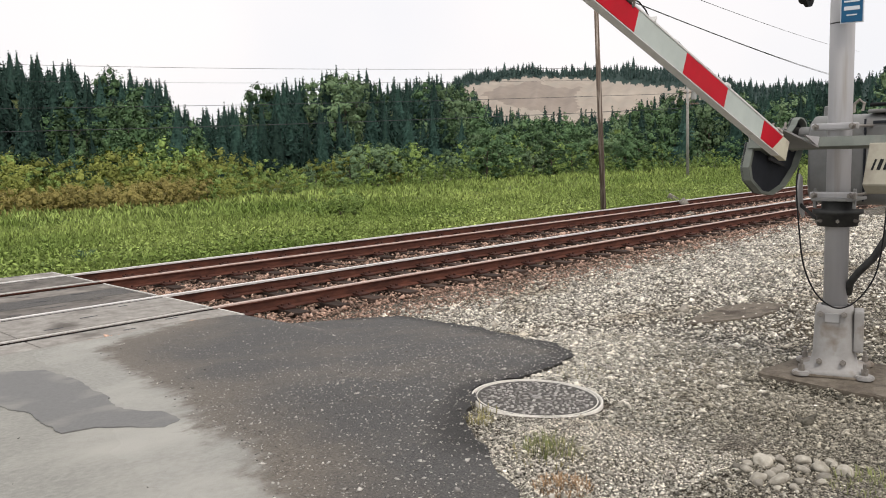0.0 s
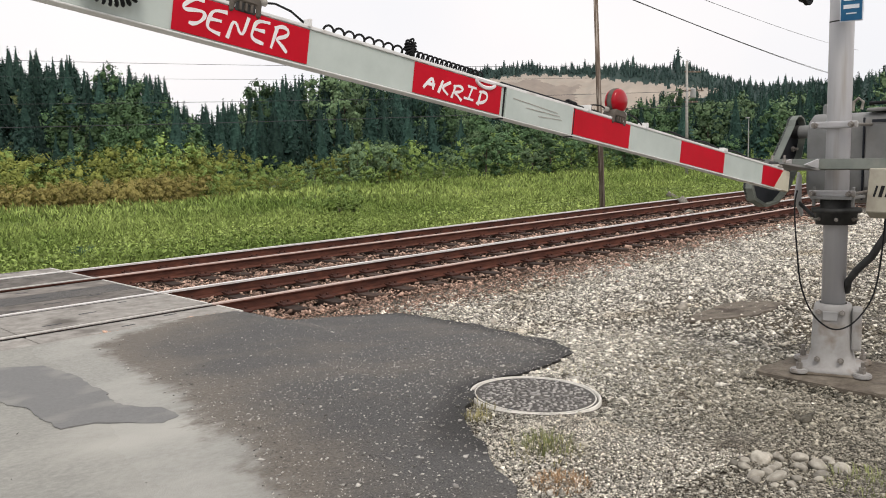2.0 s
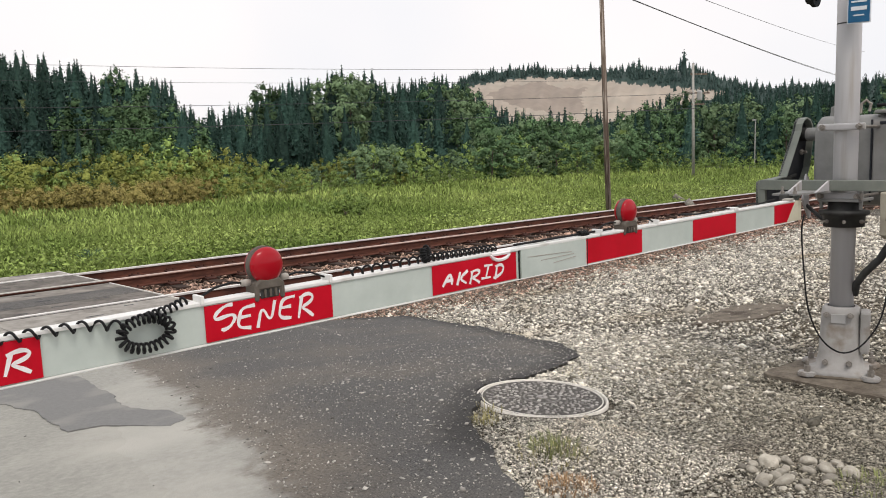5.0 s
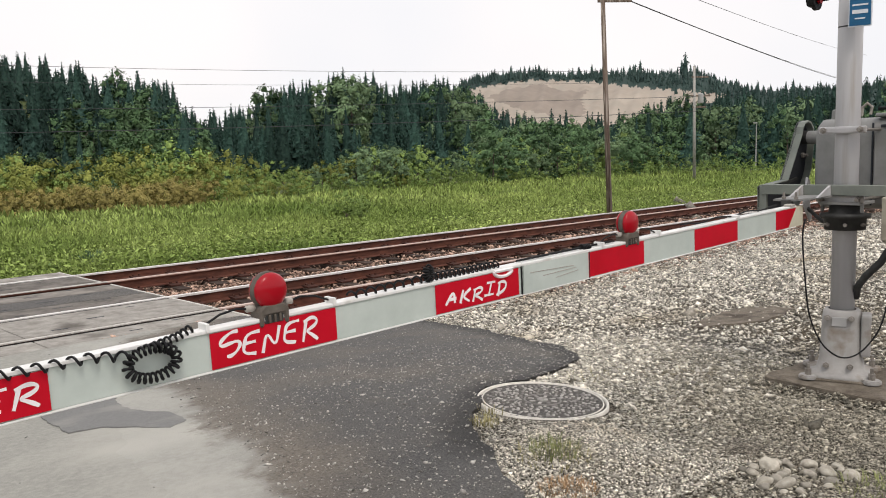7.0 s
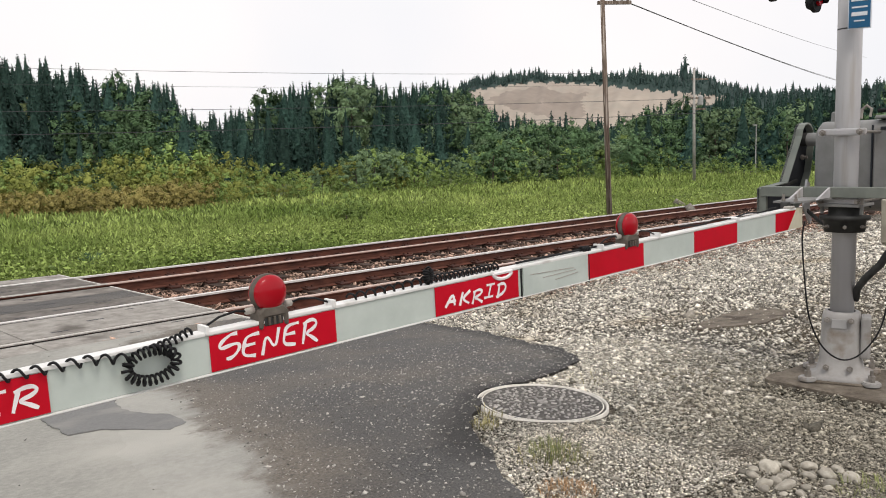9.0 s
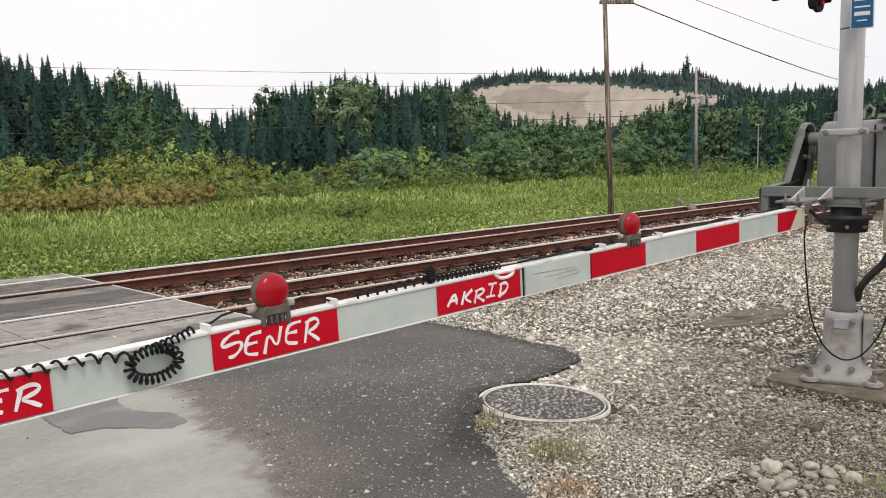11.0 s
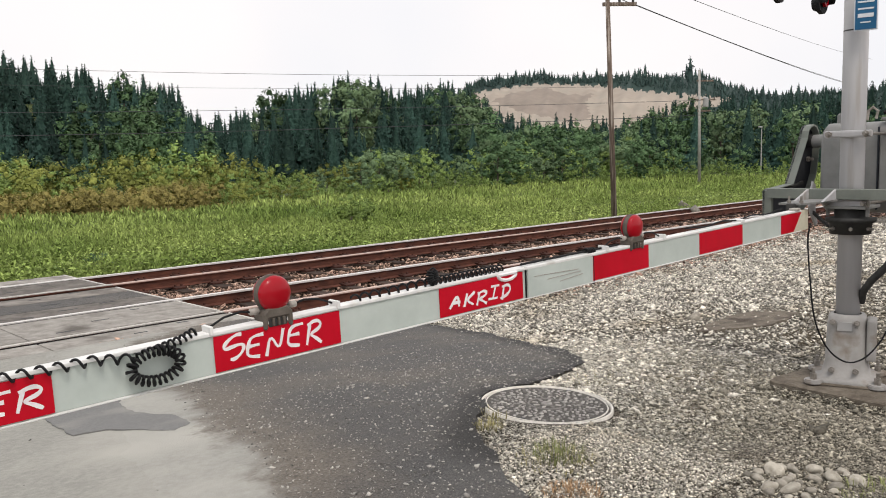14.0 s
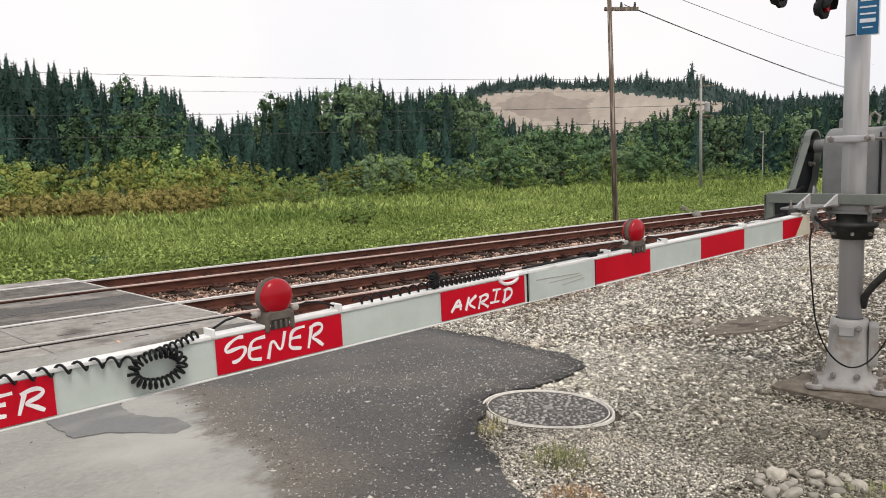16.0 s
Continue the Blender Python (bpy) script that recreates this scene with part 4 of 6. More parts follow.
def frame_parts():
    """The swinging frame: side plate, cross channel, adapter and weights, about the shaft."""
    plate_out = [(0.10, 0.02), (0.086, 0.075), (0.05, 0.112), (0.0, 0.125), (-0.05, 0.112), (-0.084, 0.08), (-0.10, 0.03), (-0.33, -0.30), (-0.66, -0.315), (-0.66, -0.50), (-0.60, -0.575), (-0.42, -0.605), (-0.24, -0.56), (-0.08, -0.44), (0.05, -0.25), (0.10, -0.05)]
    y0 = 0.385
    plate = part("side_plate", prism(plate_out, y0, y0 + 0.014, "y"), M["dark_inside"], gate, "dark steel side plate")
    bm = bmesh.new()
    inner = [(x * 0.955 - 0.004, z * 0.955 - 0.006) for x, z in plate_out]
    k = len(plate_out)
    lo = [[bm.verts.new((p[0], y, p[1])) for p in o] for o, y in ((plate_out, y0 - 0.05), (plate_out, y0 + 0.016), (inner, y0 - 0.05), (inner, y0 + 0.016))]
    for i in range(k):
        j = (i + 1) % k
        bm.faces.new((lo[0][i], lo[0][j], lo[1][j], lo[1][i]))
        bm.faces.new((lo[2][i], lo[3][i], lo[3][j], lo[2][j]))
        bm.faces.new((lo[0][i], lo[2][i], lo[2][j], lo[0][j]))
        bm.faces.new((lo[1][i], lo[1][j], lo[3][j], lo[3][i]))
    bmesh.ops.recalc_face_normals(bm, faces=bm.faces[:])
    part("flange", bm, M["paint_green"], plate, "green-grey flanged rim")
    part("rib", box((-0.24, y0 - 0.02, -0.31), (0.24, 0.02, 0.02), 0.003, Matrix.Rotation(radians(-8), 4, "Y")), M["iron"], plate)
    part("boss", rod((0, y0 - 0.05, 0), (0, y0 + 0.05, 0), 0.05, n=24), M["iron"], plate)
    bolt_at(plate, -0.02, y0 - 0.01, -0.13, (0, -1, 0), 0.02)
    # cross channel, open towards the mast
    bm = box((-0.666, -0.175, -0.332), (0.012, 1.08, 0.066), 0.002)
    box((-0.642, -0.175, -0.305), (0.050, 1.08, 0.012), 0.002, bm=bm)
    box((-0.642, -0.175, -0.360), (0.050, 1.08, 0.012), 0.002, bm=bm)
    channel = part("cross_channel", bm, M["paint_green"], gate, "green-grey steel cross channel")
    # adapter shelf with two gussets, and the clevis that grips the arm
    shelf = part("adapter", prism([(-0.675, 0.12), (-1.0, 0.12), (-1.0, -0.02), (-0.675, -0.12)], -0.377, -0.365, "z"), M["box_grey"], gate, "pale bent adapter plate")
    for y in (0.07, -0.11):
        part("gusset", prism([(-0.673, -0.364), (-0.87, -0.364), (-0.673, -0.299)], y, y + 0.014, "y"), M["paint_light"], shelf, "pale gusset")
    part("clevis", box((-1.0, 0.03, -0.440), (0.08, 0.05, 0.15), 0.008), M["iron"], shelf)
    part("clevis_ring", tube([(-1.0 + 0.05 * math.cos(a), -0.012, -0.457 + 0.02 * math.sin(a)) for a in np.linspace(0, 6.28, 17)], 0.008, 8), M["knob"], shelf)
    for y in (-0.02, 0.06):
        bolt_at(shelf, -0.98, y, -0.365, (0, 0, 1), 0.014)
    weight = part("counterweight", prism([(-0.72, -0.367), (-0.72, -0.64), (-0.64, -0.67), (-0.56, -0.64), (-0.56, -0.367)], -0.62, -0.44, "y", bevel=0.006), M["tan_plate"], gate, "tan steel counterweight with faded marking")
    for k, (dy, w) in enumerate(((-0.49, 0.012), (-0.525, 0.02), (-0.56, 0.016))):
        part("mark", box((-0.722, dy, -0.51), (0.003, w, 0.07), 0.0, Matrix.Rotation(radians(12), 4, "X")), M["black"], weight, "faded dark mark")


def arm_box(s0, s1, material, name, grow=0.0, label="", y_grow=0.0):
    c = (-(s0 + s1) / 2, 0.0, (ARM_LOW + ARM_HIGH) / 2)
    return part(name, box(c, (s1 - s0, 0.046 + y_grow, ARM_HIGH - ARM_LOW + grow), 0.004), material, gate, label)


def arm_parts():
    marks = [1.262, 1.742, 2.207, 2.688, 3.145, 3.624, 4.103, 4.575, 5.053, 5.534, 6.015, 6.497, 6.98]
    arm_box(1.20, 3.15, M["arm_white"], "arm_section", 0.014, "pale white fibreglass arm")
    arm_box(3.12, 7.25, M["arm_white"], "arm_section", 0.008, "pale white fibreglass arm", -0.004)
    mid = (ARM_LOW + ARM_HIGH) / 2
    for z, w in ((ARM_HIGH + 0.009, 0.012), (ARM_LOW - 0.007, 0.006)):
        part("edge_strip", box((-4.12, 0, z), (6.26, 0.054, w), 0.003), M["arm_edge"], gate, "white edge strip")
    # red faces on both sides, the first cut on a slant
    for side in (-1, 1):
        y = side * 0.0235
        a, b = sorted((y, y + side * 0.002))
        part("red_stripe", prism([(-marks[0], ARM_HIGH), (-0.99, ARM_HIGH), (-1.095, ARM_LOW), (-marks[0], ARM_LOW)], a, b, "y"), M["arm_red"], gate, "red reflective stripe")
        for s0, s1 in zip(marks[1::2], marks[2::2]):
            part("red_stripe", prism([(-s1, ARM_HIGH), (-s0, ARM_HIGH), (-s0, ARM_LOW), (-s1, ARM_LOW)], a, b, "y"), M["arm_red"], gate, "red reflective stripe")
    part("arm_end", box((-1.045, 0, mid), (0.32, 0.0455, ARM_HIGH - ARM_LOW + 0.014), 0.004), M["cream"], gate, "cream arm end")
    part("splice_sleeve", box((-3.366, 0, mid), (0.452, 0.053, ARM_HIGH - ARM_LOW + 0.010), 0.003), M["arm_white"], gate, "pale splice sleeve with scratches")
    for k in range(3):
        part("scratch", box((-3.40 + 0.05 * k, -0.0275, mid + 0.02 - 0.018 * k), (0.30 - 0.07 * k, 0.001, 0.003), 0.0, Matrix.Rotation(radians(2 - 3 * k), 4, "Y")), M["knob"], gate, "grey scuff mark")
    for s in (3.133, 3.602):
        part("tape", box((-s, 0, mid), (0.007, 0.052, ARM_HIGH - ARM_LOW + 0.03), 0.001), M["black"], gate, "black band")
    part("clip", box((-1.05, -0.01, ARM_HIGH + 0.022), (0.06, 0.05, 0.014), 0.004), M["knob"], gate)


def arm_lamp(s):
    """A two-faced red lamp on a saddle on the arm's top edge."""
    top = ARM_HIGH + 0.014
    body = part("lamp", rod((-s, -0.016, top + 0.086), (-s, 0.016, top + 0.086), 0.063, n=32, bevel=0.006), M["lamp_body"], gate, "grey-brown arm lamp", True)
    for side in (-1, 1):
        bm = bmesh.new()
        rings = []
        for r, d in ((0.060, 0.014), (0.060, 0.020), (0.053, 0.030), (0.038, 0.037), (0.018, 0.041), (0.003, 0.042)):
            rings.append([bm.verts.new((-s + r * math.cos(a), side * d, top + 0.086 + r * math.sin(a))) for a in np.linspace(0, 2 * math.pi, 33)[:-1]])
        for a, b in zip(rings, rings[1:]):
            for i in range(32):
                bm.faces.new((a[i], b[i], b[(i + 1) % 32], a[(i + 1) % 32]))
        bm.faces.new(rings[-1])
        bmesh.ops.recalc_face_normals(bm, faces=bm.faces[:])
        part("lens", bm, M["lens"], body, "red lamp lens", True)
    part("saddle", prism([(-s - 0.056, top - 0.028), (-s - 0.040, top - 0.028), (-s - 0.036, top + 0.008), (-s + 0.036, top + 0.008), (-s + 0.040, top - 0.028), (-s + 0.056, top - 0.028), (-s + 0.056, top + 0.026), (-s + 0.036, top + 0.044), (-s - 0.036, top + 0.044), (-s - 0.056, top + 0.026)], -0.034, 0.034, "y", bevel=0.006), M["lamp_body"], body)
    part("saddle_web", box((-s, 0.0, top - 0.006), (0.072, 0.056, 0.030), 0.004), M["iron"], body, "dark web between the saddle's legs")
    for k in (-0.020, 0.0, 0.020):
        part("saddle_rib", box((-s + k, -0.031, top - 0.004), (0.008, 0.010, 0.026), 0.002), M["lamp_body"], body)
    for side in (-1, 1):
        part("cable_gland", rod((-s + side * 0.055, 0, top + 0.036), (-s + side * 0.088, 0, top + 0.036), 0.0115, n=14, bevel=0.003), M["knob"], body, "pale cable gland", True)
        part("cable", tube([(-s + side * 0.086, 0, top + 0.037), (-s + side * 0.12, 0, top + 0.044), (-s + side * 0.18, 0, top + 0.036), (-s + side * 0.235, 0, top + 0.012)], 0.0038, 8), M["black"], body, smooth=True)
        part("clip", box((-s + side * 0.24, -0.006, top + 0.008), (0.012, 0.058, 0.028), 0.003), M["arm_edge"], body, "white cable clip")


def coil(points, turns, r, wire=0.0042):
    """A spiral round a line of points."""
    pts = [Vector(p) for p in points]
    lengths = [0.0]
    for a, b in zip(pts, pts[1:]):
        lengths.append(lengths[-1] + (b - a).length)
    out = []
    n = int(turns * 12)
    for i in range(n + 1):
        u = lengths[-1] * i / n
        k = max(j for j in range(len(pts) - 1) if lengths[j] <= u + 1e-9)
        d = (pts[k + 1] - pts[k]).normalized()
        p = pts[k] + d * (u - lengths[k])
        side = Vector((0, 1, 0))
        up = d.cross(side).normalized()
        a = 2 * math.pi * turns * i / n
        out.append(p + r * (math.cos(a) * side + math.sin(a) * up))
    return tube(out, wire, 5)


def cords():
    top = ARM_HIGH + 0.02
    part("coil_cord", coil([(-3.72, 0, top + 0.008), (-4.00, 0, top + 0.010), (-4.14, 0, top + 0.012)], 17, 0.014), M["black"], gate, "black coiled cord", True)
    part("coil_cord", coil([(-4.14, 0, top + 0.012), (-4.50, -0.005, top + 0.006)], 8, 0.014), M["black"], gate, "black stretched coiled cord", True)
    part("cord_bunch", coil([(-4.12 + 0.012 * math.sin(a), -0.01, top + 0.03 + 0.022 * math.cos(a)) for a in np.linspace(0, 6.0, 20)], 12, 0.012), M["black"], gate, "bunched black cord", True)
    part("coil_cord", coil([(-5.10, -0.01, top + 0.01), (-5.16, -0.03, top - 0.005), (-5.24, -0.045, top - 0.015)], 7, 0.012), M["black"], gate, "black coiled cord", True)
    ring = [(-5.25 + 0.075 * math.cos(a), -0.05, top - 0.062 + 0.044 * math.sin(a)) for a in np.linspace(0.6, 7.2, 42)]
    part("coil_loop", coil(ring, 24, 0.014, 0.0045), M["black"], gate, "hanging loop of black coiled cord", True)
    part("coil_cord", coil([(-5.30, -0.045, top - 0.03), (-5.42, -0.035, top - 0.012), (-5.7, -0.03, top - 0.008), (-6.4, -0.03, top - 0.006)], 24, 0.014, 0.0042), M["black"], gate, "black stretched coiled cord", True)
    wave = [(-s, 0.005, top + 0.004 + 0.012 * math.sin(s * 9) ** 2) for s in np.linspace(1.2, 2.3, 30)]
    part("arm_cable", tube(wave, 0.005), M["black"], gate, "thin black cable on the arm", True)
    part("arm_cable", tube([(-s, 0.005, top + 0.004) for s in np.linspace(2.9, 3.6, 12)], 0.006), M["black"], gate, "thin black cable on the arm", True)
    part("cable_knot", coil([(-3.10, 0, top), (-3.16, 0, top + 0.004)], 5, 0.014), M["black"], gate, "black cable knot", True)
    part("clip", box((-1.74, 0, top), (0.045, 0.06, 0.02), 0.004), M["arm_edge"], gate)


GLYPHS = {
    "S": [[(0.85, 0.98), (0.5, 1.0), (0.12, 0.84), (-0.08, 0.64), (0.05, 0.5), (0.5, 0.56), (0.95, 0.58), (1.1, 0.4), (0.92, 0.14), (0.62, 0.02), (0.4, 0.06)]],
    "E": [[(0.9, 0.92), (0.2, 0.86), (0.1, 0.5), (0.12, 0.08), (0.85, 0.02)], [(0.1, 0.48), (0.74, 0.52)]],
    "N": [[(0.06, 0.0), (0.12, 0.9), (0.8, 0.06), (0.86, 0.98)]],
    "R": [[(0.12, 0.0), (0.16, 0.92)], [(0.0, 0.86), (0.5, 1.0), (0.88, 0.82), (0.76, 0.58), (0.2, 0.44), (0.6, 0.24), (1.05, -0.06)]],
    "A": [[(0.0, 0.0), (0.5, 0.98), (0.82, 0.0)], [(0.14, 0.36), (0.86, 0.34)]],
    "K": [[(0.12, 0.0), (0.2, 0.96)], [(0.86, 1.0), (0.2, 0.46), (0.95, 0.06)]],
    "I": [[(0.1, 0.96), (0.9, 0.98)], [(0.52, 0.96), (0.46, 0.06)], [(0.02, 0.04), (0.9, 0.06)]],
    "D": [[(0.2, 0.94), (0.24, -0.12)], [(0.0, 0.9), (0.6, 0.98), (0.96, 0.6), (0.7, 0.16), (0.02, 0.02)]],
}


def scrawl(word, s_left, s_right, low, high):
    """A hand-drawn word in flat strokes on the near face of the arm."""
    width = (s_left - s_right) / len(word)
    w = 0.0054
    for i, letter in enumerate(word):
        lift = 0.006 * math.sin(2.1 * i + 1)
        bm = bmesh.new()
        for layer, stroke in enumerate(GLYPHS[letter]):
            face_y = -0.0268 - 0.0006 * layer
            pts = [Vector((-s_left + width * (i + 0.86 * u + 0.22 * (v - 0.5)), low + (high - low) * (1.06 * v + 0.05 * math.sin(3 * i + u)) + lift)) for u, v in stroke]
            fine = pts
            for _ in range(3 if letter in "SERD" else 2):
                cut = [fine[0]]
                for a, b in zip(fine, fine[1:]):
                    cut += [a.lerp(b, 0.25), a.lerp(b, 0.75)]
                fine = cut + [fine[-1]]
            rows = []
            for k, p in enumerate(fine):
                d = (fine[min(k + 1, len(fine) - 1)] - fine[max(k - 1, 0)]).normalized()
                o = Vector((-d.y, d.x)) * w * (1 + 0.2 * math.sin(k * 0.35 + i))
                rows.append((bm.verts.new((p.x + o.x, face_y, p.y + o.y)), bm.verts.new((p.x - o.x, face_y, p.y - o.y))))
            for a, b in zip(rows, rows[1:]):
                bm.faces.new((a[0], a[1], b[1], b[0]))
        part("graffiti_letter", bm, M["spray"], gate, "white hand-drawn letter " + letter)


frame_parts()
arm_parts()
arm_lamp(2.79)
arm_lamp(4.82)
arm_lamp(6.85)
cords()
scrawl("SENER", 5.02, 4.64, ARM_LOW + 0.022, ARM_HIGH - 0.018)
scrawl("AKRID", 4.045, 3.69, ARM_LOW + 0.022, ARM_HIGH - 0.042)
scrawl("SENER", 5.96, 5.545, ARM_LOW + 0.024, ARM_HIGH - 0.030)
part("graffiti", tube([(-3.72 + 0.055 * math.cos(a), -0.026, ARM_HIGH + 0.004 + 0.026 * math.sin(a)) for a in np.linspace(math.pi, 2 * math.pi, 14)] + [(-3.72 - 0.055, -0.026, ARM_HIGH + 0.004)], 0.008, 6), M["spray"], gate, "white curved stroke")

# ---- cable that hangs from the arm's root to the mast ----
drop = root("hanging_cable", (5.25, 2.10, 1.16), "thin black cable looping from the gate arm to the mast", "cable")
loop_pts = [(0.0, 0.0, 0.0), (-0.01, 0.01, -0.12), (0.0, -0.01, -0.4), (0.03, -0.03, -0.62), (0.10, -0.08, -0.80), (0.20, -0.15, -0.90), (0.28, -0.22, -0.90), (0.34, -0.29, -0.82), (0.38, -0.35, -0.68), (0.40, -0.38, -0.45), (0.40, -0.40, -0.1), (0.40, -0.40, 0.1)]
smooth_pts = []
for i in range(len(loop_pts) - 1):
    p = [Vector(loop_pts[min(max(j, 0), len(loop_pts) - 1)]) for j in (i - 1, i, i + 1, i + 2)]
    for k in range(5):
        u = k / 5
        smooth_pts.append(0.5 * (2 * p[1] + (p[2] - p[0]) * u + (2 * p[0] - 5 * p[1] + 4 * p[2] - p[3]) * u * u + (3 * p[1] - p[0] - 3 * p[2] + p[3]) * u ** 3))
part("cable", tube(smooth_pts, 0.0055, 6), M["black"], drop, smooth=True)

# ---- plants ----
def leaf_quads(centre, size, stretch=1.0, droop=0.0, facing=None, loose=0.55):
    """Little leaf-like blades round given centres; facing: the way that each one mostly faces."""
    n = len(centre)
    if facing is None:
        a = rng.normal(0, 1, (n, 3))
        a[:, 2] = a[:, 2] * 0.6 - droop
    else:
        face = facing + rng.normal(0, loose, (n, 3))
        a = np.cross(face, rng.normal(0, 1, (n, 3)))
    a /= np.linalg.norm(a, axis=1, keepdims=True) + 1e-9
    b = np.cross(a, rng.normal(0, 1, (n, 3)) if facing is None else face)
    b /= np.linalg.norm(b, axis=1, keepdims=True) + 1e-9
    if facing is not None:
        b *= np.where(np.sum(np.cross(a, b) * facing, 1) > 0, -1, 1)[:, None]
    a, b = a * size[:, None] * stretch, b * size[:, None] * 0.6
    v = np.stack([centre - a, centre + b, centre + a, centre - b], 1)
    return v.reshape(-1, 3), np.arange(4 * n).reshape(-1, 4)


BALL = bmesh.new()
bmesh.ops.create_icosphere(BALL, subdivisions=2, radius=1)
BALL_V = np.array([v.co[:] for v in BALL.verts])
BALL_F = np.array([[v.index for v in f.verts] for f in BALL.faces])
BALL.free()


def crown_arrays(cores, leaves, leaf_normals):
    """Soft leafy lumps and loose leaves: corners, triangles and the soft normal at each corner."""
    vs, ns, fs, k = [], [], [], 0
    for v, f, nv in cores:
        vs.append(v)
        ns.append(nv)
        fs.append(f + k)
        k += len(v)
    lv, lf = leaves
    vs.append(lv)
    ns.append(np.repeat(leaf_normals, 4, 0))
    fs.append(np.concatenate([lf[:, [0, 1, 2]], lf[:, [0, 2, 3]]]) + k)
    v, n, f = np.concatenate(vs), np.concatenate(ns), np.concatenate(fs)
    return v, f, n / (np.linalg.norm(n, axis=1, keepdims=True) + 1e-9)


def soft_mesh(name, arrays, material):
    v, f, n = arrays
    me = soup(name, v, f, material)
    me.polygons.foreach_set("use_smooth", np.ones(len(f), bool))
    me.normals_split_custom_set_from_vertices(n.tolist())
    return me


def bush_mesh(name, material, tall, wide, lumps, per, leaf):
    """A rounded shrub or crown of leafy sprays with a broken outline, one unit high."""
    cores, cs, ns = [], [], []
    for k in range(lumps):
        a, r = rng.uniform(0, 2 * np.pi), wide * 0.48 * math.sqrt(rng.uniform(0, 1))
        h = tall * rng.uniform(0.06, 0.92) * (1 - 0.9 * (r / wide) ** 1.5)
        s = rng.uniform(0.05, 0.16) * (0.45 + 0.5 * wide) * (1 - 0.5 * (r / (0.48 * wide)) ** 3)
        at_ = np.array([r * math.cos(a), r * math.sin(a), h])
        out = at_ - np.array([0, 0, 0.35 * tall])
        out /= np.linalg.norm(out) + 1e-6
        squash = np.array([rng.uniform(0.8, 1.3), rng.uniform(0.8, 1.3), rng.uniform(0.6, 1.2)])
        bumpy = rng.uniform(0.34, 0.62, (len(BALL_V), 1))
        cores.append([at_ + BALL_V * s * bumpy * squash, BALL_F, BALL_V * 0.6 + out * 0.6 + rng.normal(0, 0.35, BALL_V.shape)])
        count = int(per * (0.4 + 0.6 * (s / 0.11) ** 1.5))
        d = rng.normal(0, 1, (count, 3))
        d /= np.linalg.norm(d, axis=1, keepdims=True)
        d[:, 2] = np.where(d[:, 2] < -0.4, -d[:, 2], d[:, 2])
        ragged = 1 + 0.25 * np.sin(d[:, :1] * 7 + k) * np.sin(d[:, 1:2] * 8 + 2 * k)
        cs.append(at_ + d * s * ragged * rng.uniform(0.5, 1.3, (count, 1)) * squash)
        ns.append(d * 0.8 + out * 0.5 + [0, 0, 0.25])
    c, n = np.concatenate(cs), np.concatenate(ns)
    high = np.percentile(c[:, 2], 99)
    c[:, 2] /= high
    for core in cores:
        core[0][:, 2] = np.maximum(core[0][:, 2] / high, 0.0)
    ok = c[:, 2] > 0.01
    c, n = c[ok], n[ok]
    leaves = leaf_quads(c, rng.uniform(0.5, 1.4, len(c)) * leaf, 1.0, 0, n, 0.45)
    return soft_mesh(name, crown_arrays(cores, leaves, n + rng.normal(0, 0.3, n.shape)), material)


def conifer_arrays(count=700, width=0.17, leaf=0.026):
    """A ragged cone of drooping sprays round a dark core, one unit high."""
    u = rng.uniform(0, 1, count) ** 1.15
    tier = 14 + rng.uniform(-3, 3)
    ripple = 0.60 + 0.62 * (1 - np.mod(u * tier + 0.12 * rng.normal(0, 1, count), 1.0))
    a = rng.uniform(0, 6.283, count)
    gap = 1 + 0.30 * np.sin(a * 2 + u * 13 + rng.uniform(0, 6)) + 0.2 * np.sin(a * 5 - u * 27)
    r = width * (1 - u) ** (0.62 + 0.3 * rng.uniform()) * ripple * gap * rng.uniform(0.6, 1.05, count) + 0.002
    z = 0.05 + 0.945 * u - 0.25 * r
    d = np.stack([np.cos(a), np.sin(a), np.full(count, 0.55)], -1)
    c = np.stack([r * np.cos(a), r * np.sin(a), z], -1)
    size = leaf * rng.uniform(0.6, 1.4, count) * (1.15 - 0.92 * u)
    ang = np.arange(9) * 2 * math.pi / 9
    ring = np.stack([np.cos(ang), np.sin(ang), np.zeros(9)], -1)
    levels = [(0.06, 0.50), (0.35, 0.40), (0.62, 0.24), (0.82, 0.10), (0.95, 0.01)]
    core = np.concatenate([ring * width * q * rng.uniform(0.85, 1.15, (9, 1)) + [0, 0, zz] for zz, q in levels])
    i = np.arange(9)
    tri = []
    for k in range(4):
        lo, nx = 9 * k + i, 9 * k + (i + 1) % 9
        tri += [np.stack([lo, nx, nx + 9], -1), np.stack([lo, nx + 9, lo + 9], -1)]
    out = np.tile(ring + [0, 0, 0.3], (5, 1))
    return crown_arrays([(core, np.concatenate(tri), out + rng.normal(0, 0.25, out.shape))], leaf_quads(c, size, 1.3, 0, d, 0.4), d + rng.normal(0, 0.42, d.shape))


def trunk_bm(r, h, limbs=4):
    bm = rod((0, 0, -0.02), (0, 0, h), r, r * 0.4, n=8)
    for k in range(limbs):
        a, z = k * 2.4, h * (0.45 + 0.12 * k)
        rod((0, 0, z), (0.12 * math.cos(a), 0.12 * math.sin(a), z + 0.14), r * 0.45, r * 0.15, n=5, bm=bm)
    return bm


def kind_of_tree(name, label, category, group, trunk, crown, trunk_mat=None):
    t = root(name, label=label, category=category, group=group)
    part("trunk", trunk, trunk_mat or M["bark"], t)
    c = new("crown", crown)
    c.parent = t
    return t


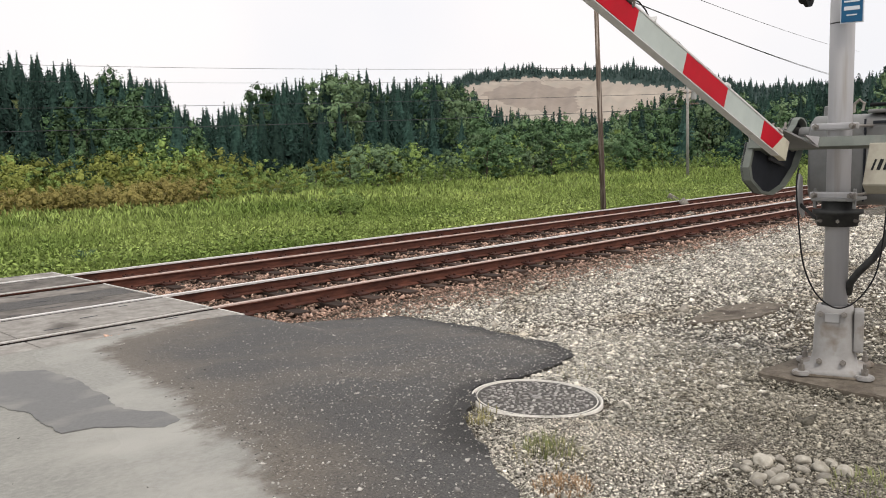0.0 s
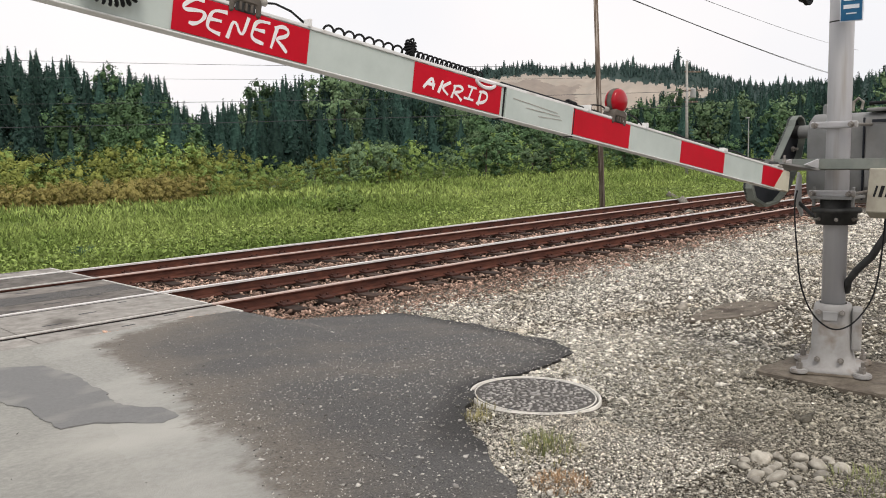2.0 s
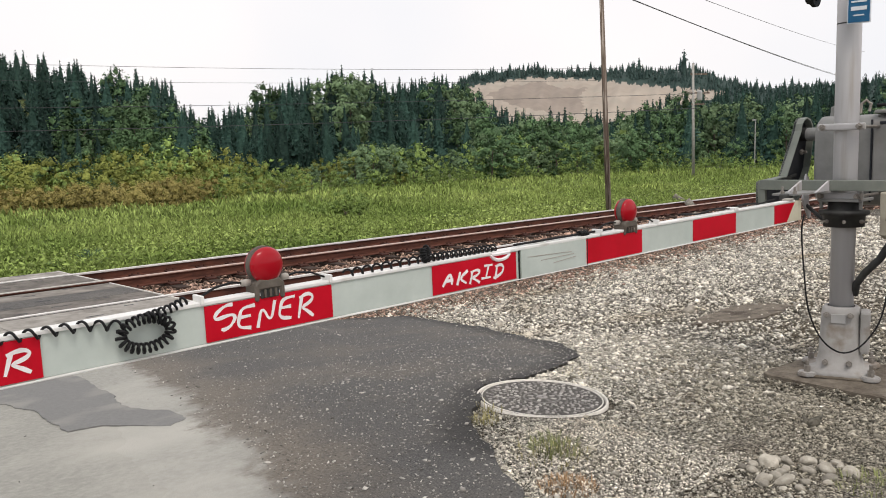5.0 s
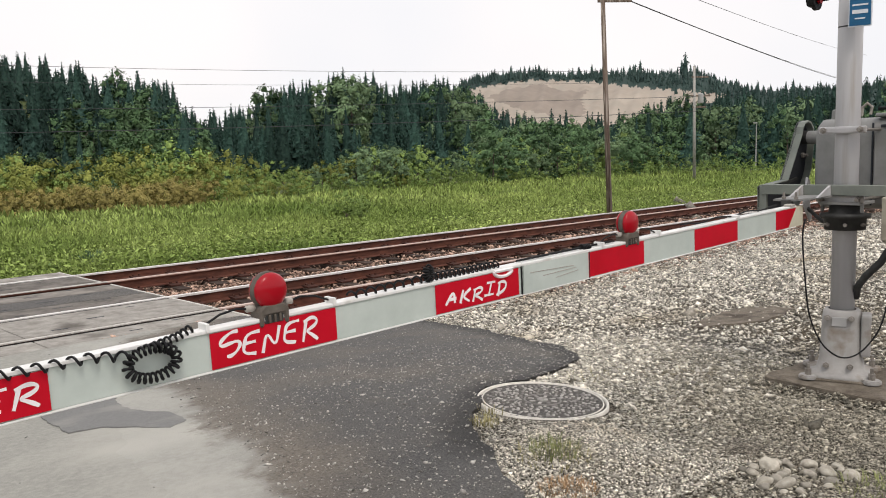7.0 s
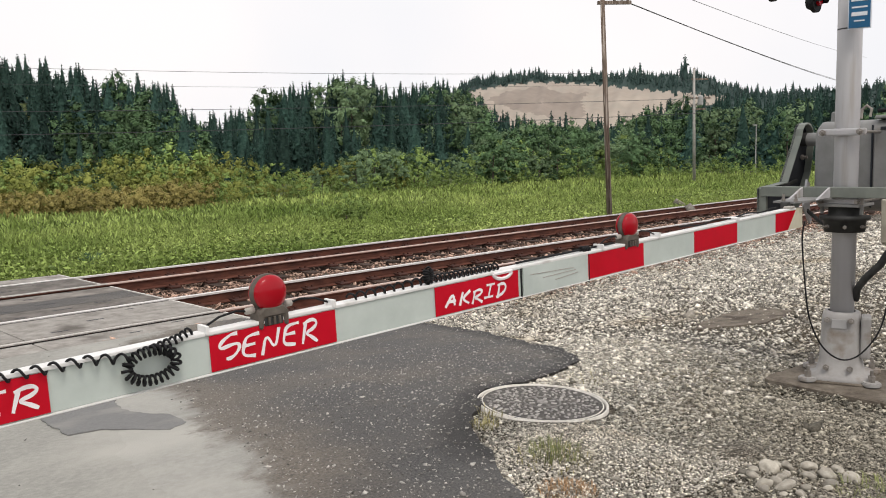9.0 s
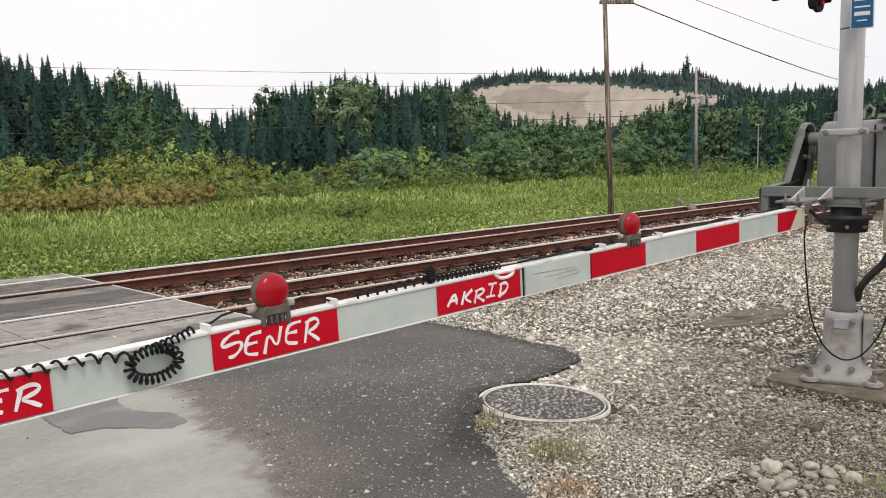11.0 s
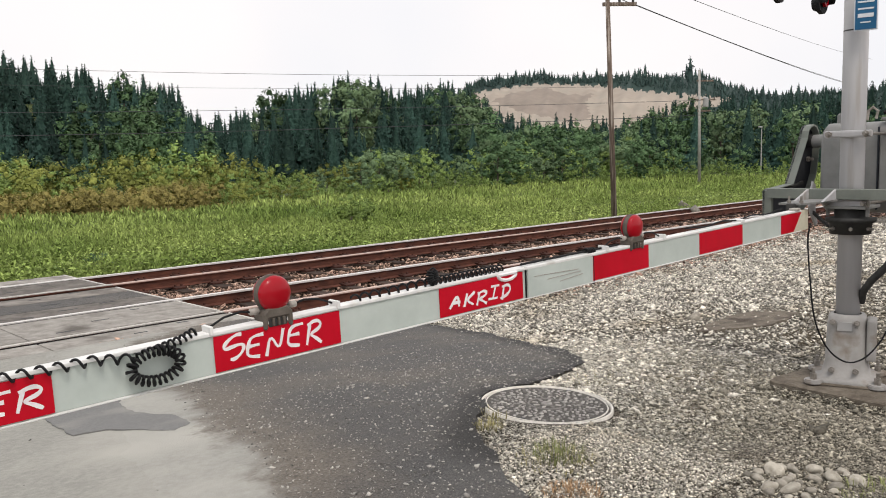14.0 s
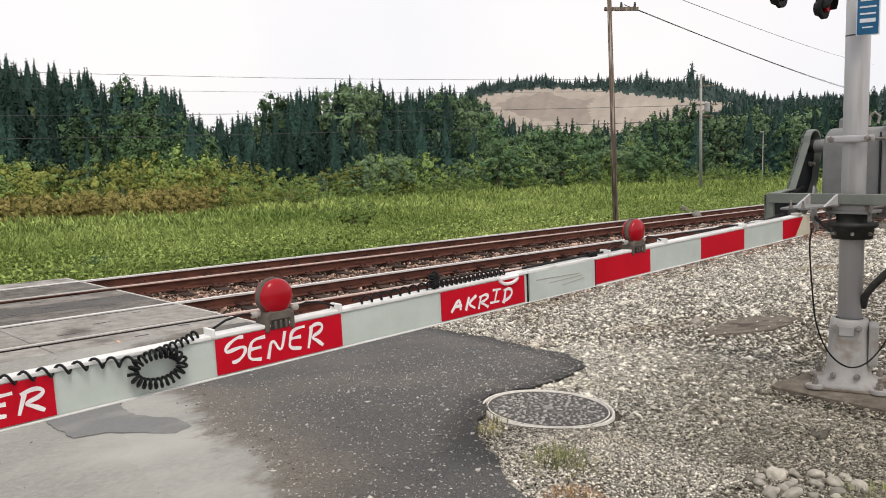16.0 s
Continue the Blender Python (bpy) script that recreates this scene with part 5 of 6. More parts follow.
def plant(proto, x, y, h, spread_by=1.0):
    z = float(lie(x, y)) - 0.05
    m = pose(x, y, z, rng.normal(0, 1.5), rng.normal(0, 1.5), rng.uniform(0, 360))
    t = copy_thing(proto, m)
    t.matrix_basis = m @ Matrix.Diagonal((h * spread_by, h * spread_by, h, 1))
    return t


protos = {"conifer": [], "broadleaf": [], "willow": [], "yellow": [], "tan": [], "green_shrub": []}
for k in range(9):
    protos["conifer"].append(kind_of_tree("conifer_tree", "tall dark green conifer in the wood beyond the field", "tree", "woodland conifers", trunk_bm(0.014, 0.85, 0), soft_mesh("crown", conifer_arrays(640, 0.18 + 0.035 * (k % 4), 0.031), M["conifer"])))
for k in range(6):
    protos["broadleaf"].append(kind_of_tree("broadleaf_tree", "mid green broadleaf tree at the wood's edge", "tree", "broadleaf trees", trunk_bm(0.018, 0.6), bush_mesh("crown", M["broadleaf"], 1.0, 0.66, 46, 58, 0.023)))
for k in range(4):
    protos["willow"].append(kind_of_tree("willow_tree", "grey-green leafy tree at the wood's edge", "tree", "willow trees", trunk_bm(0.018, 0.6), bush_mesh("crown", M["willow"], 1.0, 0.66, 46, 58, 0.022)))
for k in range(4):
    protos["yellow"].append(kind_of_tree("shrub", "yellow-green leafy shrub behind the field", "shrub", "yellow-green shrubs", trunk_bm(0.02, 0.3), bush_mesh("crown", M["yellow_shrub"], 1.0, 1.25, 34, 40, 0.028)))
for k in range(3):
    protos["tan"].append(kind_of_tree("dry_shrub", "tan dry low shrub behind the field", "shrub", "dry shrubs", trunk_bm(0.02, 0.3), bush_mesh("crown", M["tan_shrub"], 1.0, 1.9, 40, 44, 0.032)))
for k in range(4):
    protos["green_shrub"].append(kind_of_tree("shrub", "green leafy shrub behind the field", "shrub", "green shrubs", trunk_bm(0.02, 0.3), bush_mesh("crown", M["shrub_green"], 1.0, 1.1, 32, 38, 0.029)))
used = set()


def put(kind, x, y, h, spread_by=1.0):
    """Plants a prototype itself the first time, a copy after that."""
    options = protos[kind]
    p = options[int(rng.integers(len(options)))]
    if p.name not in used:
        used.add(p.name)
        z = float(lie(x, y)) - 0.05
        p.matrix_basis = pose(x, y, z, 0, 0, rng.uniform(0, 360)) @ Matrix.Diagonal((h * spread_by, h * spread_by, h, 1))
        return p
    return plant(p, x, y, h, spread_by)


def at(az, r):
    return r * math.cos(radians(az)), r * math.sin(radians(az))


EDGE_AZ, EDGE_R = [12, 25.0, 29.2, 36.7, 44.4, 52.2, 59.8, 66.9, 78], [95, 93, 91, 81, 71, 64, 53, 50, 49]
TOP_AZ = [12, 22.3, 25.0, 29.9, 31.8, 33.2, 35.1, 37.4, 38.9, 40.8, 42.4, 44.4, 46.7, 48.6, 51.3, 53.7, 55.2, 58.2, 60.3, 62.1, 65.6, 69.6, 73.0, 78]
TOP_EL = [0.2, 0.2, -0.2, 0.0, 1.1, 1.3, 0.2, 0.8, 0.3, 1.3, 1.3, 0.1, 0.5, 0.7, 0.4, 0.0, -0.4, 0.1, 0.5, 1.2, 1.0, 0.4, 0.8, 0.8]


def belt():
    """Shrubs and small trees along the far edge of the field."""
    # low fringe
    for az in np.arange(14, 77.5, 0.62):
        r = np.interp(az, EDGE_AZ, EDGE_R) * rng.uniform(0.99, 1.05)
        x, y = at(az + rng.normal(0, 0.2), r)
        if az > 61.5:
            put("tan", x, y, rng.uniform(1.2, 1.9))
        elif az > 54:
            put("yellow" if rng.uniform() < 0.6 else "green_shrub", x, y, rng.uniform(0.9, 1.6))
        else:
            put("green_shrub" if rng.uniform() < 0.8 or az < 46 else "yellow", x, y, rng.uniform(1.0, 1.7))
    # taller shrubs behind, their tops along the line of the belt
    for row, share in ((1.12, 0.55), (1.22, 0.8), (1.34, 1.0)):
        for az in np.arange(14, 77.5, 0.95):
            a = az + rng.normal(0, 0.3)
            r = np.interp(a, EDGE_AZ, EDGE_R) * row * rng.uniform(0.98, 1.03)
            top = 1.62 + r * math.tan(radians(np.interp(a, TOP_AZ, TOP_EL)))
            h = max(1.4, (top + 1.2) * share * rng.uniform(0.82, 1.08))
            x, y = at(a, r)
            if a > 66:
                put("broadleaf", x, y, h, 1.2) if rng.uniform() < 0.25 else put("yellow" if rng.uniform() < 0.6 else "green_shrub", x, y, h)
            elif a > 57:
                put("yellow" if rng.uniform() < 0.6 else "green_shrub", x, y, h)
            elif a > 46:
                put("green_shrub" if rng.uniform() < 0.6 else ("yellow" if rng.uniform() < 0.6 else "willow"), x, y, h)
            else:
                put("willow" if rng.uniform() < 0.35 else "green_shrub", x, y, h)
    # larger rounded trees that stand out
    for az, r, el in ((41.6, 92, 1.35), (40.4, 90, 1.25), (37.6, 92, 0.75), (36.2, 93, 0.55), (33.0, 100, 1.5), (31.9, 99, 1.3), (48.6, 84, 0.5), (47.2, 83, 0.3), (30.2, 104, 0.3), (28.0, 112, 0.5), (26.0, 115, 0.4), (23.5, 118, 0.6)):
        x, y = at(az, r)
        put("broadleaf" if rng.uniform() < 0.6 else "willow", x, y, 1.2 + 1.62 + r * math.tan(radians(el)), 1.25)
    # round grey-green bushes along the field, a darker clump and a tall dark tree beside the pole
    for az, share, kind, wide in ((51.4, 1.08, "willow", 1.3), (50.2, 1.07, "willow", 1.35), (49.0, 1.06, "willow", 1.3), (47.4, 1.05, "green_shrub", 1.0), (42.0, 1.04, "broadleaf", 1.2), (41.2, 1.05, "broadleaf", 1.25), (38.8, 1.05, "willow", 1.3), (37.6, 1.04, "broadleaf", 1.3), (32.6, 1.05, "broadleaf", 1.15), (31.8, 1.06, "broadleaf", 1.2)):
        r = np.interp(az, EDGE_AZ, EDGE_R) * share
        x, y = at(az, r)
        put(kind, x, y, 1.2 + 1.62 + r * math.tan(radians(np.interp(az, TOP_AZ, TOP_EL) + 0.1)), wide)


belt()


# share of broadleaf trees in the wood, front rows and back row, by bearing
WOOD_AZ = [14, 24, 31, 34.5, 38, 44, 46, 48.5, 50, 53.5, 55, 60, 62.5, 64, 67, 69.3, 70.5, 72.5, 74, 78]
FRONT_LEAFY = [0.4, 0.45, 0.55, 0.7, 0.75, 0.7, 0.3, 0.15, 0.15, 0.12, 0.05, 0.08, 0.35, 0.75, 0.5, 0.05, 0.25, 0.2, 0.03, 0.03]
BACK_LEAFY = [0.1, 0.1, 0.25, 0.5, 0.6, 0.4, 0.1, 0.2, 0.9, 0.9, 0.15, 0.05, 0.1, 0.4, 0.3, 0.05, 0.05, 0.05, 0.0, 0.0]


def woods():
    """The wood on the slope: single trees in front, the mass behind as one."""
    count = 0
    for az in np.arange(14.5, 77, 0.72):
        for r in (121, 146, 174):
            a = az + rng.normal(0, 0.3)
            rr = r * rng.uniform(0.94, 1.07)
            x, y = at(a, rr)
            top = math.tan(radians(np.interp(a, SKY_AZ, SKY_EL))) * rr
            room = max(4.5, top * 0.99 + 1.6 - float(lie(x, y)))
            h = room * rng.uniform(0.74, 1.07) if r > 160 else min(rng.uniform(6.0, 12.5), room * 0.92)
            if rng.uniform() < np.interp(a, WOOD_AZ, BACK_LEAFY if r > 160 else FRONT_LEAFY):
                put("broadleaf" if a > 60 or rng.uniform() < (0.45 if r > 160 else 0.75) else "willow", x, y, h * 0.99, 1.0)
            elif count < 295:
                put("conifer", x, y, h, 1.05)
                count += 1


woods()
CONE_ARRAYS = [conifer_arrays(110 if k < 6 else 26, rng.uniform(0.15, 0.21), 0.05 if k < 6 else 0.085) for k in range(12)]


def tree_mass(name, label, x, y, z, h, material, wide=1.0, kinds=(0, 6)):
    vs, fs, ns, k0 = [], [], [], 0
    for k in range(len(x)):
        c, f, nv = CONE_ARRAYS[int(rng.integers(*kinds))]
        a = rng.uniform(0, 6.28)
        turn = np.array([[math.cos(a), math.sin(a), 0], [-math.sin(a), math.cos(a), 0], [0, 0, 1]])
        vs.append(c @ turn * [h[k] * wide, h[k] * wide, h[k]] + [x[k], y[k], z[k]])
        ns.append(nv @ turn)
        fs.append(f + k0)
        k0 += len(c)
    me = soft_mesh(name, (np.concatenate(vs), np.concatenate(fs), np.concatenate(ns)), material)
    return tagged(new(name, me), label, "trees", kind="stuff")


n = 820
az, r = rng.uniform(13, 78, n), rng.uniform(185, 288, n)
x, y = r * np.cos(np.radians(az)), r * np.sin(np.radians(az))
tree_mass("woodland", "dense dark conifers on the rising ground", x, y, lie(x, y) - 0.3, rng.uniform(5.0, 12.5, n), M["wood_conifer"], 1.3)

# ---- far hill with its cleared slope ----
HILL_NEAR, HILL_FAR = 560.0, 950.0
BARE_AZ = [26.5, 27.5, 29.2, 31.0, 32.5, 34.4, 36.6, 39.2, 41.5, 43.6]
BARE_TOP = [3.3, 3.5, 3.75, 3.95, 4.15, 4.5, 4.7, 4.85, 4.65, 4.35]
BARE_LOW = [3.2, 2.9, 2.7, 2.3, 1.9, 1.6, 1.5, 1.5, 2.0, 3.9]


def hill_height(az, r):
    top = np.tan(np.radians(np.interp(az, HILL_AZ, HILL_EL))) * HILL_FAR + 2.8
    return -1.2 + step(HILL_NEAR, HILL_FAR, r) ** 0.8 * top


azs, rs = np.linspace(10, 50, 421), np.concatenate([np.linspace(HILL_NEAR, HILL_FAR, 170), np.linspace(960, 1500, 12)])
AZ, RR = np.meshgrid(azs, rs)
HH = hill_height(AZ, RR) * np.where(RR > HILL_FAR, 1 - 0.2 * (RR - HILL_FAR) / 550, 1) + 1.2 * np.sin(AZ * 5 + RR * 0.03) * (RR > HILL_NEAR + 30)
HX, HY = RR * np.cos(np.radians(AZ)), RR * np.sin(np.radians(AZ))
idx = np.arange(AZ.size).reshape(AZ.shape)
quads = np.stack([idx[:-1, :-1], idx[1:, :-1], idx[1:, 1:], idx[:-1, 1:]], -1).reshape(-1, 4)
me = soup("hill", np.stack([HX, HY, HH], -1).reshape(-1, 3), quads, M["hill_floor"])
me.materials.append(M["bare"])
el = np.degrees(np.arctan2((HH - 1.62)[:-1, :-1], RR[:-1, :-1])).ravel()
fa = AZ[:-1, :-1].ravel()
fray = 0.08 * np.sin(fa * 9) + 0.05 * np.sin(fa * 23)
bare = (fa > 26.6) & (fa < 43.5) & (el < np.interp(fa, BARE_AZ, BARE_TOP) + fray) & (el > np.interp(fa, BARE_AZ, BARE_LOW))
me.materials.append(M["bare_dark"])
turned = inside([(42.3, 3.75), (40.9, 4.3), (39.3, 4.45), (38.6, 4.6), (37.6, 4.15), (36.6, 4.0), (35.3, 4.05), (35.9, 3.5), (35.6, 2.4), (37.2, 2.2), (38.6, 2.6), (40.0, 2.9)], fa + 0.1 * np.sin(el * 30), el + 0.05 * np.sin(fa * 7))
me.polygons.foreach_set("material_index", (bare.astype(np.int32) * (1 + turned)).astype(np.int32))
me.polygons.foreach_set("use_smooth", np.ones(len(quads), bool))
tagged(new("hill", me), "far wooded hill with a cleared bare-earth slope", "hill", kind="structure")
n = 1500
az, r = rng.uniform(12, 47, n), HILL_NEAR + 40 + (HILL_FAR + 60 - HILL_NEAR - 40) * rng.uniform(0, 1, n) ** 0.6
z = hill_height(az, np.minimum(r, HILL_FAR))
el = np.degrees(np.arctan2(z - 1.62, r))
clear = (az > 27.2) & (az < 43.4) & (el < np.interp(az, BARE_AZ, BARE_TOP)) & (el > np.interp(az, BARE_AZ, BARE_LOW) - 0.4)
clear &= rng.uniform(0, 1, n) > np.where((az < 30.5), 0.35, 0.0)
az, r, z = az[~clear], r[~clear], z[~clear]
crest_az = rng.uniform(13, 46, 700)
crest_el = np.interp(crest_az, HILL_AZ, HILL_EL)
bare_el = np.where((crest_az > 27) & (crest_az < 43.5), np.interp(crest_az, BARE_AZ, BARE_TOP) + 0.06, crest_el - 0.7)
want = bare_el + (crest_el - bare_el) * rng.uniform(0, 1, 700) ** 0.7
rr = np.linspace(HILL_NEAR, HILL_FAR, 200)
crest_r = np.array([rr[np.argmax(np.degrees(np.arctan2(hill_height(np.full(200, a), rr) - 1.62, rr)) >= e - 1e-3)] if e > 0 else HILL_FAR for a, e in zip(crest_az, want)])
crest_r = np.where(crest_r <= HILL_NEAR + 1, HILL_FAR, crest_r)
az, r, z = np.concatenate([az, crest_az]), np.concatenate([r, crest_r]), np.concatenate([z, hill_height(crest_az, crest_r)])
tree_mass("hill_woods", "distant conifers on the hill, haze painted in as pale blue-green", r * np.cos(np.radians(az)), r * np.sin(np.radians(az)), z - 0.5, rng.lognormal(math.log(5.6), 0.38, len(az)), M["far_conifer"], 1.5, (6, 12))

# ---- tall weeds of the field ----
def weeds(name, label, n, y0, y1, size, height, material, power=1.0):
    y = y0 + (y1 - y0) * rng.uniform(0, 1, n) ** power
    az = rng.uniform(13, 80, n)
    x = y / np.tan(np.radians(az))
    ok = np.hypot(x, y) < np.interp(np.degrees(np.arctan2(y, x)), EDGE_AZ, EDGE_R) * 1.06
    x, y = x[ok], y[ok]
    clump = 0.6 + 0.55 * np.sin(x * 0.9 + 1.3 * np.sin(y * 0.7)) * np.sin(y * 1.1 + np.sin(x * 0.5))
    h = height * np.clip(clump, 0.35, 1.3) * rng.uniform(0.1, 1.0, len(x)) * np.clip((y - 16.2) / 1.5, 0.25, 1)
    c = np.stack([x, y, lie(x, y) + h], -1)
    s = size * rng.uniform(0.6, 1.4, len(x)) * (1 + 0.018 * np.hypot(x, y) * (size > 0.06))
    lean = rng.normal(0, 0.45, (len(x), 3))
    lean[:, 2] = 1
    lean /= np.linalg.norm(lean, axis=1, keepdims=True)
    side = np.cross(lean, rng.normal(0, 1, (len(x), 3)))
    side /= np.linalg.norm(side, axis=1, keepdims=True)
    up, side = lean * s[:, None] * 1.25, side * s[:, None] * 0.30
    v = np.stack([c - up, c + side, c + up, c - side], 1).reshape(-1, 3)
    f = np.arange(len(v)).reshape(-1, 4)
    return tagged(new(name, soup(name, v, f, material)), label, "plants", kind="stuff")


weeds("field_weeds", "tall bright green leafy weeds beyond the tracks", 230000, 16.4, 34, 0.046, 0.6, M["weed"], 1.5)
n = 26000
y = 16.3 + 9 * rng.uniform(0, 1, n) ** 1.3
x = y / np.tan(np.radians(rng.uniform(14, 80, n)))
c = np.stack([x, y, lie(x, y) + rng.uniform(0.12, 0.62, n) * np.clip((y - 16.0) / 1.2, 0.3, 1)], -1)
v, f = leaf_quads(c, rng.uniform(0.02, 0.052, n), 1.5, -0.3)
tagged(new("broad_weeds", soup("broad_weeds", v, f, M["weed"])), "broad-leaved weeds close behind the tracks", "plants", kind="stuff")
weeds("field_grass", "bright green field growth further off", 100000, 27, 80, 0.07, 0.5, M["weed"], 1.2)
for x, y, h in ((22.2, 28.6, 1.75), (23.4, 29.5, 1.55), (21.2, 29.3, 1.35), (22.8, 28.4, 1.2)):
    put("green_shrub", x, y, h * 0.85, 1.0)
for x, y, h in ((7.5, 19.7, 0.8), (8.1, 20.0, 0.75), (6.9, 19.9, 0.6), (8.8, 20.3, 0.55)):
    put("broadleaf", x, y, h, 1.5)

# ---- poles and wires ----
def wooden_pole(x, y, top, r, lean, arms, label, wood="pole_wood"):
    p = root("utility_pole", (x, y, -1.25), label, "utility pole", "utility poles")
    h = top + 1.25
    dx = lean * h
    bm = bmesh.new()
    rod((0, 0, 0), (dx, 0, h), r, r * 0.72, n=18, bm=bm)
    part("pole", bm, M[wood], p, smooth=True)
    for z, reach, way in arms:
        d = Vector((math.cos(radians(way)), math.sin(radians(way)), 0))
        c = Vector((dx * z / h, 0, z))
        arm = part("cross_arm", box(c + d * reach * 0.35, (reach, 0.10, 0.12), 0.01, Matrix.Rotation(radians(way), 4, "Z")), M["pole_wood"], p)
        for u in (0.75, 0.35):
            q = c + d * reach * u
            part("insulator", rod(q + Vector((0, 0, 0.05)), q + Vector((0, 0, 0.22)), 0.05, 0.03, n=10), M["iron"], arm, "dark insulator")
    return p


wooden_pole(24.2, 16.36, 6.98, 0.10, -0.052, [(7.85, 1.15, -40)], "weathered brown wooden pole beside the tracks")
far_pole = wooden_pole(62.4, 34.0, 8.2, 0.13, -0.02, [(8.6, 1.5, -30), (7.1, 1.8, -30), (6.2, 1.2, -30)], "thin pale grey wooden pole further along the field", "pole_grey")
part("transformer", lathe([(0.2, 6.5), (0.23, 6.55), (0.23, 7.2), (0.15, 7.3)], 14), M["paint_grey"], far_pole, "grey pole transformer").matrix_basis = Matrix.Translation((0.35, -0.3, 0))


def wire(a, b, sag, r):
    a, b = Vector(a), Vector(b)
    t = root("overhead_wire", label="thin dark overhead wire against the sky", category="wire", group="overhead wires")
    part("wire", tube([a.lerp(b, u) - Vector((0, 0, sag * 4 * u * (1 - u))) for u in np.linspace(0, 1, 25)], r, 5), M["wire"], t)


wire((24.6, 16.0, 6.68), (145.0, 47.9, 11.0), 0.5, 0.022)
wire((24.4, 16.2, 6.79), (145.0, 47.8, 11.1), 0.5, 0.014)
wire((19.2, 17.2, 8.62), (141.0, 47.4, 15.5), 0.5, 0.016)
wire((23.8, 16.3, 6.98), (-6.0, 34.0, 9.6), 0.5, 0.012)
wire((10.0, 63.6, 8.4), (52.0, 35.8, 7.45), 0.3, 0.014)
wire((12.0, 63.4, 7.3), (52.0, 36.2, 6.6), 0.25, 0.010)
wire((4.0, 66.2, 5.3), (58.0, 31.5, 5.5), 0.25, 0.016)
wire((4.0, 66.1, 3.75), (58.0, 31.2, 4.4), 0.3, 0.022)

lamp_post = root("street_lamp", (92.0, 42.5, -1.3), "distant thin street lamp among the shrubs", "street lamp")
part("post", rod((0, 0, 0), (0, 0, 5.6), 0.07, 0.05, n=8), M["paint_grey"], lamp_post)
part("head", box((-0.3, 0, 5.6), (0.7, 0.2, 0.12), 0.03), M["paint_light"], lamp_post)

# ---- small things in the yard ----
def cobbles():
    laid = []
    while len(laid) < 27:
        k = len(laid)
        a, r = rng.uniform(0, 6.28), 0.25 * math.sqrt(rng.uniform(0, 1))
        x, y = 3.67 + 1.15 * r * math.cos(a) - 0.3 * r * math.sin(a), 1.465 + 0.85 * r * math.sin(a)
        s = 0.016 + 0.029 * rng.uniform(0, 1) ** 1.5
        if any(math.hypot(x - u, y - v) < 0.85 * (s + w) for u, v, w in laid) and rng.uniform() < 0.98:
            continue
        laid.append((x, y, s))
        bm = bmesh.new()
        bmesh.ops.create_icosphere(bm, subdivisions=3, radius=1)
        flats = [(Vector(rng.normal(0, 1, 3)).normalized(), rng.uniform(0.66, 0.9)) for _ in range(6)]
        for vert in bm.verts:
            for d, off in flats:
                over = vert.co.dot(d) - off
                if over > 0:
                    vert.co -= d * over * 0.85
            vert.co *= 1 + 0.12 * noise.noise(vert.co * 1.6 + Vector((k, 0, 0)))
        bmesh.ops.scale(bm, vec=(s * rng.uniform(1.05, 1.5), s * rng.uniform(0.85, 1.2), s * rng.uniform(0.6, 0.9)), verts=bm.verts[:])
        stone = ob_from("cobble", bm, M["cobble"])
        for f in stone.data.polygons:
            f.use_smooth = True
        stone.matrix_basis = pose(x, y, float(lie(x, y)) + s * (0.28 + 1.5 * max(0, 0.15 - r)), rng.normal(0, 18), rng.normal(0, 18), rng.uniform(0, 360))
        tagged(stone, "worn grey river cobble in a small heap", "stone", "heap of cobbles")


cobbles()
flat = draped("buried_slab", rough_outline([(7.3, 3.95), (7.9, 3.55), (8.75, 3.55), (8.8, 3.95), (8.2, 4.15)], 0.1, 0.05, 9.0), 0.020, 0.04, M["slab"])
tagged(flat, "flat brown-grey slab lying bare in the gravel", "slab")
for px, py, s in ((6.8, 6.08, 0.075), (4.3, 2.75, 0.03), (27.15, 14.9, 0.32), (29.9, 17.0, 0.3), (24.0, 13.0, 0.12), (22.4, 16.0, 0.16), (20.9, 16.0, 0.15)):
    ob = stones("pale_stone", np.array([px]), np.array([py]), np.array([max(float(lie(px, py)), -0.6) + s * 0.35]), np.array([s]), M["cobble"], 0.5)
    tagged(ob, "single pale stone lying on the ballast", "stone", "pale stones")


def tuft(x, y, n, h, reach, material, name, label):
    """A tuft of bent grass blades."""
    vs, fs = [], []
    for k in range(n):
        a, q = rng.uniform(0, 6.28), reach * math.sqrt(rng.uniform(0, 1))
        p = np.array([x + q * math.cos(a), y + q * math.sin(a), 0])
        p[2] = float(lie(p[0], p[1]))
        d = np.array([math.cos(a + rng.normal(0, 0.8)), math.sin(a + rng.normal(0, 0.8)), 0])
        s = np.array([-d[1], d[0], 0]) * rng.uniform(0.001, 0.0022)
        hh = h * rng.uniform(0.4, 1.1)
        m1, tip = p + d * hh * 0.25 + [0, 0, hh * 0.7], p + d * hh * rng.uniform(0.5, 0.9) + [0, 0, hh * rng.uniform(0.75, 1.0)]
        i = len(vs)
        vs += [p - s, p + s, m1 + s * 0.8, m1 - s * 0.8, m1 - s * 0.8, m1 + s * 0.8, tip, tip]
        fs += [[i, i + 1, i + 2, i + 3], [i + 4, i + 5, i + 6, i + 7]]
    return tagged(new(name, soup(name, np.array(vs), np.array(fs), material)), label, "grass", kind="stuff")


